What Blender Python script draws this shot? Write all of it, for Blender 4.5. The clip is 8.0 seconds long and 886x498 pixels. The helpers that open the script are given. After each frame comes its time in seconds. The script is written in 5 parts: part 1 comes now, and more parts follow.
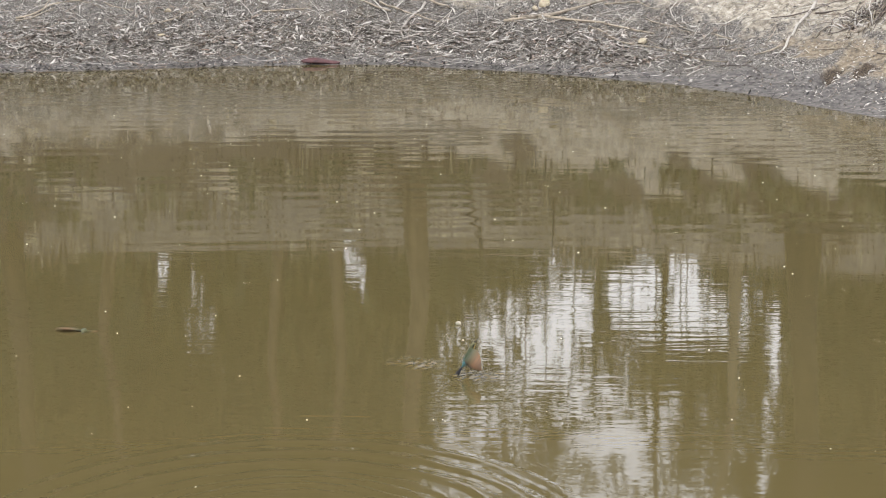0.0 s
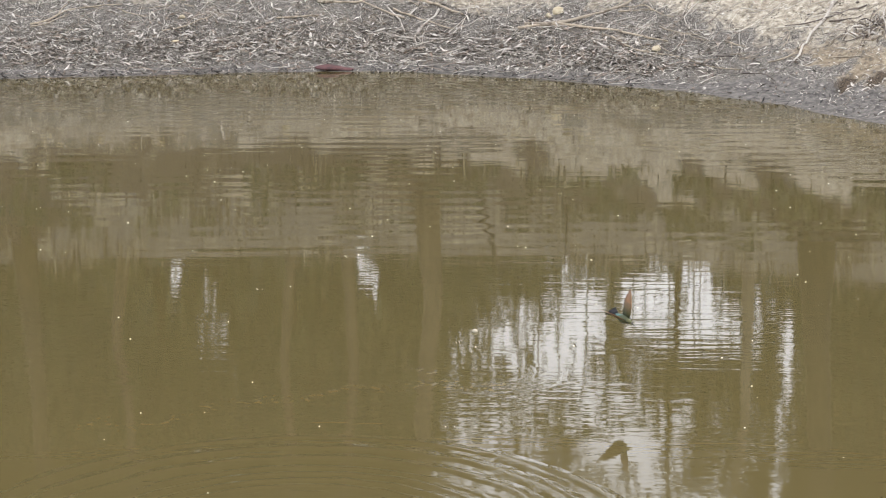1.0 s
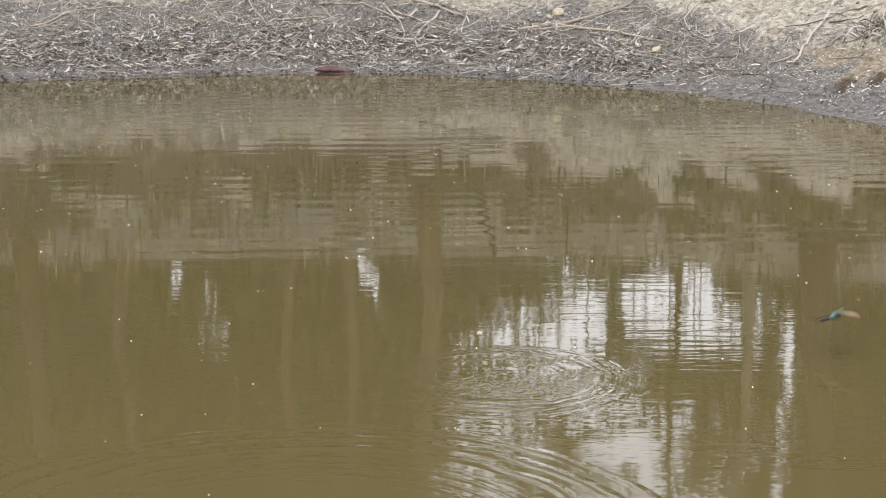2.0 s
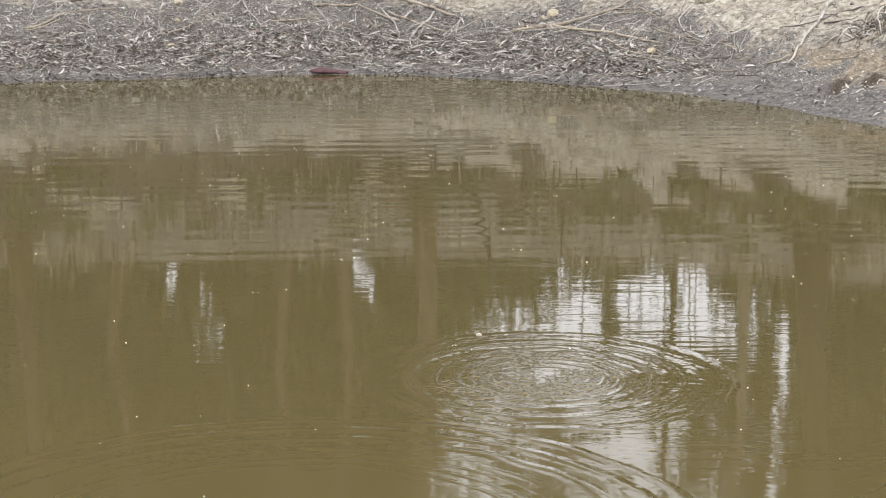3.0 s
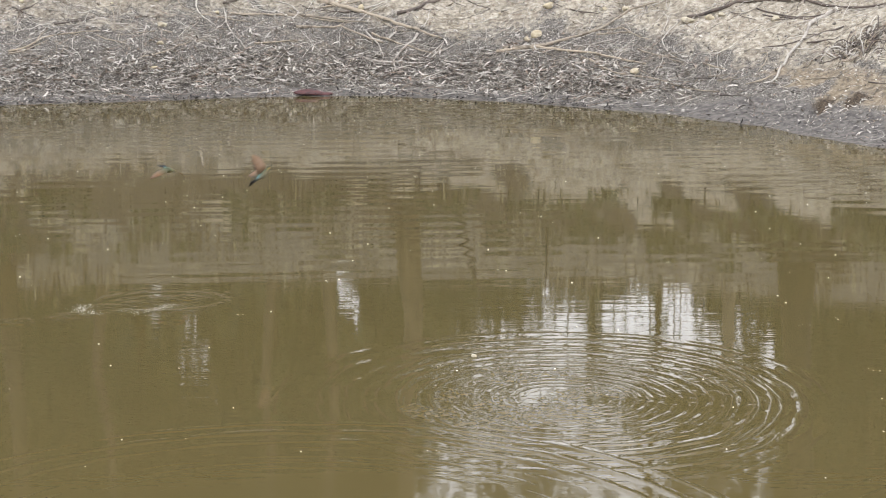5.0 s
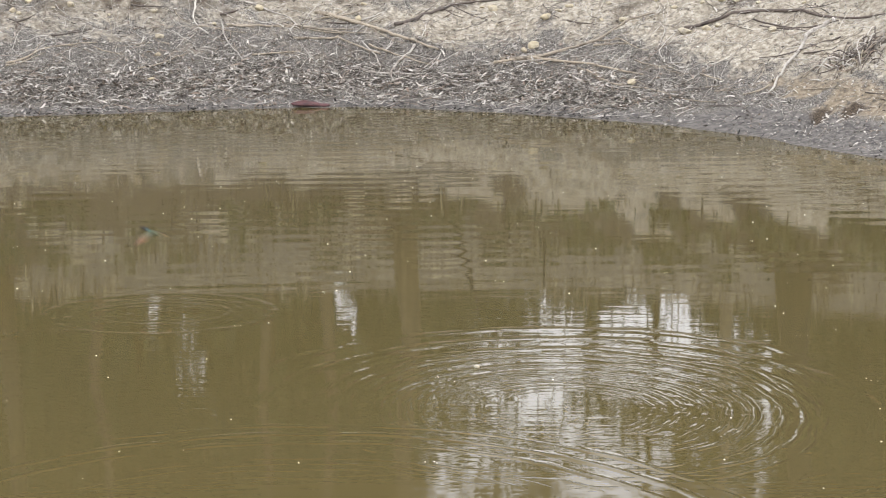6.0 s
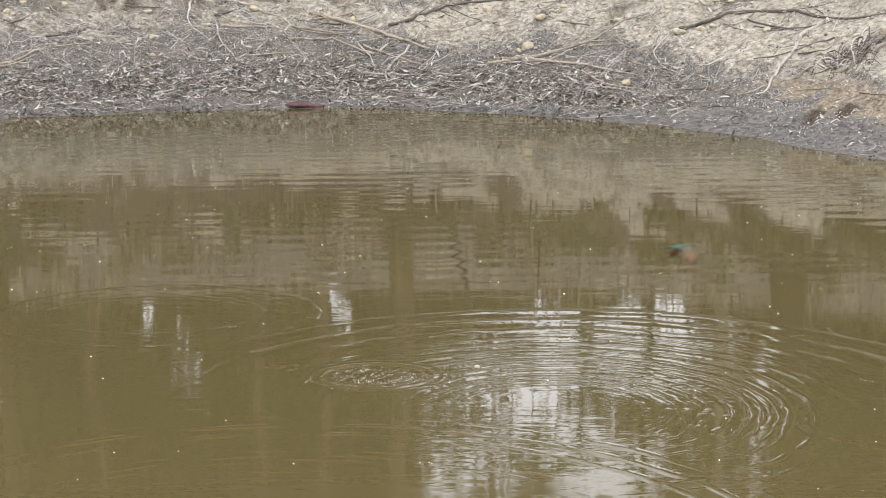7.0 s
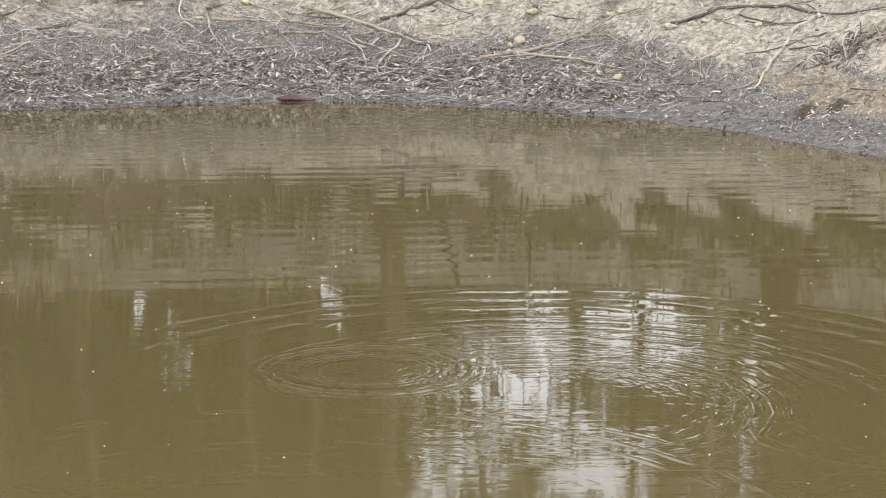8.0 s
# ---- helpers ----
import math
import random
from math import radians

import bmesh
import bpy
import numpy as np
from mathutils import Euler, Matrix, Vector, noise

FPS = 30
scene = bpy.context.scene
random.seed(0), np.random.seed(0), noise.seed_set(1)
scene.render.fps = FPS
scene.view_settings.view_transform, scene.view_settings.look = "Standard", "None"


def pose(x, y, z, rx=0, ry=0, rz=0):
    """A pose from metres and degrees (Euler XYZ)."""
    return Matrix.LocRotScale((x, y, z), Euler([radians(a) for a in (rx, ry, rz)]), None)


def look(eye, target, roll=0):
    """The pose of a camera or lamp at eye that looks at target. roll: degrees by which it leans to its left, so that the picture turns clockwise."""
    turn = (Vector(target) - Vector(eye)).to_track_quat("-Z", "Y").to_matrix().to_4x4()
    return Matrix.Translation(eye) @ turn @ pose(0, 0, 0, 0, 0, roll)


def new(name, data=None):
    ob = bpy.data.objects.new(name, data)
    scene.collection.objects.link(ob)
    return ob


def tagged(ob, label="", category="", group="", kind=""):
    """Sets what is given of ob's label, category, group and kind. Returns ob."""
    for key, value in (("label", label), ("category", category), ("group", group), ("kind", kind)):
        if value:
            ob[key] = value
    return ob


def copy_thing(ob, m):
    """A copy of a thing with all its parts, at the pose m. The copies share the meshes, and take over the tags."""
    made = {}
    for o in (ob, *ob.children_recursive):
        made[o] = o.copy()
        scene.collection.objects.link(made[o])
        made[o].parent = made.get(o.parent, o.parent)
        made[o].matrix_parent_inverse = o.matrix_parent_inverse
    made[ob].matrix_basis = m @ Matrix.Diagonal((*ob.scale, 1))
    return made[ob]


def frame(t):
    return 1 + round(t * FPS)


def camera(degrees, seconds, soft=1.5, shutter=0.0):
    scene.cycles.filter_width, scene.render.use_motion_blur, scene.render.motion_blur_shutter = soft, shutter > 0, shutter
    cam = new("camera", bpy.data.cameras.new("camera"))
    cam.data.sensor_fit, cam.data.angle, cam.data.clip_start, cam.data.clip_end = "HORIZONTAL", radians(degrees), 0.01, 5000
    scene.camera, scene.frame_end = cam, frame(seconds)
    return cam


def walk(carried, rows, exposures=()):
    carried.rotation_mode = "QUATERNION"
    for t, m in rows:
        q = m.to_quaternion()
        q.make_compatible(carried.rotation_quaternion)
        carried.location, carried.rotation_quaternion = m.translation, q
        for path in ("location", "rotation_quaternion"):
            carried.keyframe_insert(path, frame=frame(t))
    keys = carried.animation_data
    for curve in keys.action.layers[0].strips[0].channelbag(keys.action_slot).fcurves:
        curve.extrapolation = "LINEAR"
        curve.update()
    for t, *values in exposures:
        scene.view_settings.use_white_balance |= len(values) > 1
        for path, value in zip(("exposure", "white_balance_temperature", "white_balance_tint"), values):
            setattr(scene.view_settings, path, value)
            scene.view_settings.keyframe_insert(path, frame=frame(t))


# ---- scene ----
# ---- camera ----
EYE = Vector((0.0, 0.0, 2.0))


def aim(pitch, yaw, roll):
    p, y = radians(pitch), radians(yaw)
    ahead = Vector((-math.sin(y) * math.cos(p), math.cos(y) * math.cos(p), math.sin(p)))
    return look(EYE, EYE + ahead, roll)


cam = camera(26.0, 8.0, soft=1.0, shutter=0.2)
walk(cam, [
    (0.0, aim(-11.985, -0.180, 0.036)),
    (0.5, aim(-11.873, 0.030, 0.097)),
    (1.0, aim(-11.779, 0.214, 0.144)),
    (1.5, aim(-11.744, 0.272, 0.076)),
    (3.0, aim(-11.698, 0.079, -0.015)),
    (3.5, aim(-11.570, 0.000, 0.000)),
    (4.0, aim(-11.430, -0.129, -0.026)),
    (4.5, aim(-11.254, -0.288, -0.159)),
    (5.0, aim(-11.070, -0.385, -0.203)),
    (6.5, aim(-10.684, -0.505, -0.322)),
    (7.0, aim(-10.723, -0.623, -0.297)),
    (7.5, aim(-10.795, -0.741, -0.237)),
    (8.0, aim(-10.898, -0.896, -0.099)),
])

# ---- overcast daylight ----
world = bpy.data.worlds.new("overcast_sky")
scene.world = world
world.use_nodes = True
wn, wl = world.node_tree.nodes, world.node_tree.links
sky = wn.new("ShaderNodeTexSky")
sky.sky_type, sky.sun_disc = "NISHITA", False
sky.sun_elevation, sky.sun_rotation = radians(60), radians(15)
sky.air_density, sky.dust_density = 1.0, 4.0
cloud = wn.new("ShaderNodeMix")
cloud.data_type = "RGBA"
cloud.inputs["Factor"].default_value = 0.8
cloud.inputs[7].default_value = (28.4, 28.9, 31.0, 1)
wl.new(sky.outputs["Color"], cloud.inputs[6])
wl.new(cloud.outputs[2], wn["Background"].inputs["Color"])
wn["Background"].inputs["Strength"].default_value = 0.1

sun = new("sun", bpy.data.lights.new("sun", "SUN"))
sun.data.energy, sun.data.angle, sun.data.color = 0.5, radians(25), (1.0, 0.95, 0.88)
sun.matrix_world = look((3, 25, 20), (0, 14, 0))
scene.view_settings.exposure = 0.12

# ---- lie of the land ----
POND = (-1.2, 10.0)


def lattice(x, y, seed):
    """Smooth value noise, 0 to 1, on arrays."""
    x, y = np.asarray(x, float), np.asarray(y, float)
    ix, iy = np.floor(x), np.floor(y)
    fx, fy = x - ix, y - iy
    fx, fy = fx * fx * (3 - 2 * fx), fy * fy * (3 - 2 * fy)

    def corner(a, b):
        h = np.sin(a * 127.1 + b * 311.7 + seed * 74.7) * 43758.5453
        return h - np.floor(h)
    low = corner(ix, iy) * (1 - fx) + corner(ix + 1, iy) * fx
    high = corner(ix, iy + 1) * (1 - fx) + corner(ix + 1, iy + 1) * fx
    return low * (1 - fy) + high * fy


def smooth(a, b, v):
    k = np.clip((np.asarray(v, float) - a) / (b - a), 0, 1)
    return k * k * (3 - 2 * k)


SHORE_ANGLES = (-180, -130, -90, -45, -21, -10, 0, 10, 19, 29.6, 41, 48.5, 70, 95, 140, 180)
SHORE_RADII = (7.0, 7.6, 8.2, 7.8, 7.37, 7.26, 7.60, 7.52, 7.10, 6.86, 6.24, 6.04, 5.8, 5.9, 6.5, 7.0)


def shore_radius(theta):
    """Distance of the waterline from the pond's middle; theta in degrees, clockwise from +y."""
    total = 0
    for shift in (-6, -3, 0, 3, 6):
        a = (np.asarray(theta, float) + shift + 180) % 360 - 180
        total = total + np.interp(a, SHORE_ANGLES, SHORE_RADII)
    return total / 5


def polar(x, y):
    dx, dy = np.asarray(x, float) - POND[0], np.asarray(y, float) - POND[1]
    theta = np.degrees(np.arctan2(dx, dy))
    return theta, np.hypot(dx, dy) - shore_radius(theta)


def land(x, y):
    """Height of the ground: pond bed, muddy toe, bank, crest and the flat land behind."""
    theta, d = polar(x, y)
    c = np.cos(np.radians(theta))
    steep, crest = 0.345 + 0.195 * c, 1.9 + 1.12 * c
    d = d + 0.09 * (lattice(x * 2.3, y * 2.3, 3) - 0.5) + 0.06 * (lattice(x * 7, y * 5, 4) - 0.5) + 0.03 * (lattice(x * 23, y * 17, 14) - 0.5) * (1 - 0.85 * smooth(1.8, 2.6, x))
    up = steep * (d - 0.42 * (1 - np.exp(-np.maximum(d, 0) / 0.42)))
    up = up + 0.05 * np.maximum(d, 0) * np.exp(-np.maximum(d, 0) / 0.6)
    k = 0.25
    h = np.clip(0.5 + 0.5 * (crest - up) / k, 0, 1)
    up = crest * (1 - h) + up * h - k * h * (1 - h)
    z = np.where(d > 0, up, -0.9 * (1 - np.exp(d / 2.0)))
    far = smooth(20, 90, d)
    z = z + far * 2.5 * (lattice(x / 60, y / 60, 9) - 0.35)
    slick = 1 - 0.8 * smooth(1.9, 2.7, x) * (1 - smooth(0.55, 0.85, d))
    rough = smooth(0.03, 0.5, d) * (1 - far) * slick
    z = z + rough * (0.07 * (lattice(x * 1.7, y * 1.7, 5) - 0.5) + 0.055 * (lattice(x * 5, y * 5, 6) - 0.5) + 0.026 * (lattice(x * 15, y * 15, 7) - 0.5))
    z = z + smooth(0.05, 0.5, d) * (1 - far) * slick * 0.012 * (lattice(x * 34, y * 34, 8) - 0.5)
    # scraped hollows in the spit of wet clay
    for sx, sy, length, width, turn, depth in SCRAPES:
        ca, sa = math.cos(radians(turn)), math.sin(radians(turn))
        u, v = (x - sx) * ca + (y - sy) * sa, (y - sy) * ca - (x - sx) * sa
        z = z - depth * np.exp(-(u / length) ** 2 - (v / width) ** 2 * np.where(v > 0, 2.5, 0.6))
    return z


SCRAPES = ((3.12, 15.45, 0.2, 0.09, 47, 0.1), (3.42, 15.36, 0.12, 0.06, 30, 0.06), (3.3, 15.24, 0.1, 0.05, 40, 0.03))

# ---- materials ----
class Shade:
    """A node material under construction."""

    def __init__(self, name):
        self.mat = bpy.data.materials.new(name)
        self.mat.use_nodes = True
        self.tree = self.mat.node_tree
        self.bsdf = self.tree.nodes["Principled BSDF"]
        self.coord = self.node("ShaderNodeTexCoord").outputs["Object"]

    def node(self, kind, **values):
        n = self.tree.nodes.new(kind)
        for key, value in values.items():
            n.inputs[key].default_value = value
        return n

    def link(self, a, b):
        self.tree.links.new(a, b)

    def scaled(self, x, y, z, turn=0.0):
        m = self.node("ShaderNodeMapping")
        m.inputs["Scale"].default_value = (x, y, z)
        m.inputs["Rotation"].default_value = (0, 0, turn)
        self.link(self.coord, m.inputs["Vector"])
        return m.outputs["Vector"]

    def noise(self, scale, detail=4.0, rough=0.55, vector=None, warp=0.0):
        n = self.node("ShaderNodeTexNoise", Scale=scale, Detail=detail, Roughness=rough, Distortion=warp)
        self.link(vector or self.coord, n.inputs["Vector"])
        return n.outputs["Fac"]

    def ramp(self, fac, *stops):
        r = self.node("ShaderNodeValToRGB")
        el = r.color_ramp.elements
        while len(el) < len(stops):
            el.new(0.5)
        for e, (pos, col) in zip(el, stops):
            e.position = pos
            e.color = (*col, 1) if len(col) == 3 else col
        self.link(fac, r.inputs["Fac"])
        return r.outputs["Color"]

    def grey(self, fac, a, b):
        """0 below a, 1 above b."""
        m = self.node("ShaderNodeMapRange")
        m.inputs[1].default_value, m.inputs[2].default_value = a, b
        self.link(fac, m.inputs[0])
        return m.outputs[0]

    def mix(self, fac, a, b, blend="MIX"):
        m = self.node("ShaderNodeMix")
        m.data_type, m.blend_type = "RGBA", blend
        for value, slot in ((fac, 0), (a, 6), (b, 7)):
            if isinstance(value, (float, int)):
                m.inputs[slot].default_value = value
            elif isinstance(value, tuple):
                m.inputs[slot].default_value = (*value, 1)
            else:
                self.link(value, m.inputs[slot])
        return m.outputs[2]

    def sums(self, a, b, op="ADD"):
        m = self.node("ShaderNodeMath")
        m.operation = op
        for value, slot in ((a, 0), (b, 1)):
            if isinstance(value, (float, int)):
                m.inputs[slot].default_value = value
            else:
                self.link(value, m.inputs[slot])
        return m.outputs[0]

    def attribute(self, name):
        a = self.node("ShaderNodeAttribute")
        a.attribute_name = name
        return a.outputs["Fac"]

    def random(self):
        return self.node("ShaderNodeObjectInfo").outputs["Random"]

    def island(self):
        return self.node("ShaderNodeNewGeometry").outputs["Random Per Island"]

    def bump(self, height, strength, distance, normal=None):
        b = self.node("ShaderNodeBump", Strength=strength, Distance=distance)
        self.link(height, b.inputs["Height"])
        if normal:
            self.link(normal, b.inputs["Normal"])
        return b.outputs["Normal"]

    def done(self, color, rough=0.8, normal=None, **values):
        for value, slot in ((color, "Base Color"), (rough, "Roughness"), (normal, "Normal")):
            if value is None:
                continue
            if isinstance(value, float):
                self.bsdf.inputs[slot].default_value = value
            elif isinstance(value, tuple):
                self.bsdf.inputs[slot].default_value = (*value, 1)
            else:
                self.link(value, self.bsdf.inputs[slot])
        for key, value in values.items():
            self.bsdf.inputs[key.replace("_", " ")].default_value = value
        return self.mat


def soil_material():
    s = Shade("bank_soil")
    fine, mid, broad = s.noise(95, 5, 0.7), s.noise(21, 5, 0.65), s.noise(3.1, 6, 0.65)
    ash = s.ramp(fine, (0.38, (0.022, 0.019, 0.016)), (0.49, (0.1, 0.089, 0.076)), (0.565, (0.29, 0.265, 0.233)), (0.645, (0.6, 0.56, 0.5)))
    ash = s.mix(s.grey(mid, 0.45, 0.7), ash, (0.085, 0.07, 0.057))
    ash = s.mix(s.grey(broad, 0.54, 0.75), ash, (0.15, 0.124, 0.098))
    clay = s.ramp(mid, (0.34, (0.19, 0.157, 0.115)), (0.5, (0.41, 0.36, 0.28)), (0.66, (0.6, 0.545, 0.455)))
    clay = s.mix(s.grey(fine, 0.5, 0.75), clay, (0.168, 0.139, 0.11))
    loam = s.ramp(mid, (0.34, (0.09, 0.068, 0.048)), (0.5, (0.235, 0.185, 0.125)), (0.68, (0.39, 0.33, 0.245)))
    loam = s.mix(s.grey(fine, 0.56, 0.7), loam, (0.12, 0.09, 0.062))
    pale = s.sums(s.attribute("pale_clay"), s.sums(s.sums(broad, 0.5, "SUBTRACT"), 2.2, "MULTIPLY"))
    pale = s.sums(pale, s.sums(s.sums(mid, 0.5, "SUBTRACT"), 1.2, "MULTIPLY"))
    col = s.mix(s.grey(pale, 0.35, 0.72), ash, clay)
    tan = s.sums(s.attribute("ochre"), s.sums(s.sums(mid, 0.5, "SUBTRACT"), 1.0, "MULTIPLY"))
    col = s.mix(s.grey(tan, 0.35, 0.7), col, loam)
    dark = s.sums(s.attribute("duff_and_shade"), s.sums(s.sums(broad, 0.5, "SUBTRACT"), 1.4, "MULTIPLY"))
    duff_and_shade = s.ramp(fine, (0.38, (0.013, 0.01, 0.006)), (0.52, (0.085, 0.06, 0.038)), (0.68, (0.18, 0.138, 0.096)))
    col = s.mix(s.grey(dark, 0.3, 0.75), col, duff_and_shade)
    mud = s.mix(s.grey(mid, 0.38, 0.62), (0.035, 0.03, 0.026), (0.17, 0.152, 0.136))
    mud = s.mix(s.grey(fine, 0.55, 0.7), mud, (0.21, 0.19, 0.17))
    wet = s.sums(s.attribute("wet"), s.sums(s.sums(mid, 0.5, "SUBTRACT"), 1.1, "MULTIPLY"))
    wet = s.grey(wet, 0.35, 0.65)
    col = s.mix(wet, col, mud)
    col = s.mix(1.0, col, (0.9, 0.9, 0.885), "MULTIPLY")
    rough = s.sums(0.95, s.sums(wet, 0.2, "MULTIPLY"), "SUBTRACT")
    dry = s.sums(1.0, s.sums(wet, 0.75, "MULTIPLY"), "SUBTRACT")
    n = s.bump(s.sums(fine, dry, "MULTIPLY"), 0.9, 0.006, s.bump(s.sums(mid, dry, "MULTIPLY"), 0.8, 0.013))
    return s.done(col, rough, n)


def water_material():
    s = Shade("muddy_water")
    silt = s.noise(0.35, 3, 0.5)
    col = s.mix(s.grey(silt, 0.35, 0.65), (0.085, 0.066, 0.0262), (0.081, 0.0642, 0.0267))
    long = s.noise(1.0, 3, 0.55, s.scaled(4.0, 7.0, 1))
    short = s.noise(1.0, 2, 0.5, s.scaled(11, 30, 1))
    patch = s.grey(s.noise(0.8, 2, 0.5), 0.4, 0.62)
    comb = s.noise(1.0, 1, 0.4, s.scaled(2.4, 5.4, 1, 0.05))
    where = s.grey(s.noise(0.33, 1, 0.5, s.scaled(1, 0.6, 1)), 0.45, 0.6)
    n = s.bump(s.sums(comb, where, "MULTIPLY"), 1.0, 0.0006, s.bump(long, 1.0, 0.0003))
    n = s.bump(s.sums(short, patch, "MULTIPLY"), 1.0, 0.00014, n)
    n = s.bump(s.noise(1.0, 2, 0.5, s.scaled(13, 31, 1, 0.3)), 1.0, 0.00008, n)
    xyz = s.node("ShaderNodeSeparateXYZ")
    s.link(s.coord, xyz.inputs[0])
    swell = s.noise(1.0, 2, 0.45, s.scaled(1.3, 4.3, 1, -0.04), 0.3)
    gusts = s.sums(0.3, s.grey(s.noise(0.55, 2, 0.5), 0.42, 0.58), "ADD")
    swell = s.sums(swell, gusts, "MULTIPLY")
    n = s.bump(s.sums(swell, s.grey(xyz.outputs["Y"], 8.5, 12.5), "MULTIPLY"), 1.0, 0.0011, n)
    flecks = s.noise(1.0, 1, 0.4, s.scaled(4.5, 4.5, 1, 0.1))
    n = s.bump(s.sums(flecks, s.grey(xyz.outputs["Y"], 9.5, 12.5), "MULTIPLY"), 1.0, 0.0002, n)
    bands = s.node("ShaderNodeTexWave", **{"Scale": 1.15, "Distortion": 2.2, "Detail": 1.0, "Detail Scale": 0.6})
    bands.bands_direction = "Y"
    s.link(s.scaled(1, 1, 1, -0.05), bands.inputs["Vector"])
    combed = s.sums(s.grey(s.noise(0.5, 1, 0.5, s.scaled(1, 0.8, 1, 0.4)), 0.42, 0.56), s.grey(xyz.outputs["Y"], 9.0, 11.0), "MULTIPLY")
    n = s.bump(s.sums(bands.outputs["Fac"], combed, "MULTIPLY"), 1.0, 0.0009, n)
    lines = s.noise(1.0, 2, 0.5, s.scaled(2.3, 14, 1, 0.03), 0.3)
    calm = s.sums(s.grey(s.noise(0.7, 2, 0.5), 0.38, 0.6), s.grey(xyz.outputs["Y"], 10.0, 8.2), "MULTIPLY")
    n = s.bump(s.sums(lines, calm, "MULTIPLY"), 1.0, 0.001, n)
    return s.done(col, 0.03, n, IOR=1.275)


def bark_material(name, dark, light, grain=1.0):
    s = Shade(name)
    strips = s.noise(9 * grain, 6, 0.65, s.scaled(1, 1, 0.16), 0.6)
    col = s.ramp(strips, (0.32, dark), (0.55, tuple((a + b) / 2 for a, b in zip(dark, light))), (0.7, light))
    col = s.mix(s.grey(s.noise(2.2 * grain, 3), 0.5, 0.75), col, tuple(a * 0.6 for a in dark))
    return s.done(col, 0.85, s.bump(strips, 0.8, 0.02 / grain))


def foliage_material(name, a, b):
    s = Shade(name)
    col = s.ramp(s.island(), (0.0, a), (0.7, b), (1.0, tuple(1.5 * v for v in b)))
    col = s.mix(s.grey(s.noise(0.6, 3), 0.35, 0.7), col, tuple(0.7 * v for v in a))
    return s.done(col, 0.55, None)


def stick_material(name, a, b):
    s = Shade(name)
    g = s.noise(60, 5, 0.65, s.scaled(1, 1, 1), 0.4)
    col = s.ramp(g, (0.3, a), (0.7, b))
    col = s.mix(s.grey(s.noise(11, 3), 0.52, 0.7), col, tuple(0.55 * v for v in a))
    col = s.mix(s.sums(s.random(), 0.35, "MULTIPLY"), col, (0.16, 0.14, 0.12))
    return s.done(col, 0.8, s.bump(g, 0.6, 0.003))


def litter_material(name, a, b, c, by_island):
    s = Shade(name)
    pick = s.island() if by_island else s.random()
    col = s.ramp(pick, (0.0, a), (0.28, b), (0.42, (1.15 * b[0], 0.95 * b[1], 0.8 * b[2])), (0.54, tuple(0.8 * v for v in c)), (0.8, c), (1.0, tuple(min(1, 1.25 * v) for v in c)))
    veins = s.noise(130, 3, 0.6)
    col = s.mix(s.grey(veins, 0.5, 0.75), col, tuple(0.5 * v for v in b))
    return s.done(col, 0.7, s.bump(veins, 0.4, 0.002))


def stone_material():
    s = Shade("sandstone")
    g = s.noise(45, 6, 0.65)
    col = s.ramp(g, (0.3, (0.27, 0.225, 0.15)), (0.5, (0.43, 0.375, 0.27)), (0.72, (0.56, 0.52, 0.42)))
    col = s.mix(s.sums(s.random(), 0.6, "MULTIPLY"), col, (0.5, 0.41, 0.25))
    col = s.mix(s.grey(s.noise(9, 4), 0.58, 0.72), col, (0.14, 0.12, 0.095))
    return s.done(col, 0.85, s.bump(g, 0.7, 0.006))


SOIL = soil_material()
WATER = water_material()
BARK_BROWN = bark_material("stringy_bark", (0.035, 0.023, 0.014), (0.12, 0.078, 0.045))
BARK_DARK = bark_material("dark_fibrous_bark", (0.02, 0.013, 0.008), (0.07, 0.045, 0.026))
BARK_MID = bark_material("grey_brown_bark", (0.075, 0.054, 0.034), (0.21, 0.155, 0.1))
BARK_PALE = bark_material("smooth_bark", (0.15, 0.12, 0.085), (0.34, 0.29, 0.215), 0.6)
LEAVES = foliage_material("gum_leaves", (0.035, 0.042, 0.014), (0.075, 0.085, 0.03))
SCRUB = foliage_material("scrub_leaves", (0.05, 0.055, 0.02), (0.1, 0.1, 0.04))
STICK_TAN = stick_material("tan_twig_wood", (0.26, 0.205, 0.14), (0.5, 0.43, 0.325))
STICK_PALE = stick_material("bleached_twig_wood", (0.4, 0.355, 0.3), (0.64, 0.595, 0.52))
STICK_DARK = stick_material("dark_twig_wood", (0.055, 0.042, 0.035), (0.15, 0.115, 0.09))
LITTER = litter_material("dry_leaf", (0.11, 0.092, 0.075), (0.29, 0.255, 0.215), (0.52, 0.48, 0.42), False)
LITTER_BED = litter_material("dry_leaf_bed", (0.075, 0.063, 0.052), (0.24, 0.21, 0.178), (0.54, 0.5, 0.44), True)
STONE = stone_material()

# ---- mesh helpers ----
def mesh_object(name, verts, faces, material, smooth_faces=True):
    me = bpy.data.meshes.new(name)
    me.from_pydata(verts, [], faces)
    me.materials.append(material)
    if smooth_faces:
        me.polygons.foreach_set("use_smooth", [True] * len(me.polygons))
    me.update()
    return new(name, me)


def part(name, bm, material, parent, label=""):
    me = bpy.data.meshes.new(name)
    bm.to_mesh(me)
    bm.free()
    me.materials.append(material)
    me.polygons.foreach_set("use_smooth", [True] * len(me.polygons))
    ob = new(name, me)
    ob.parent = parent
    return tagged(ob, label)


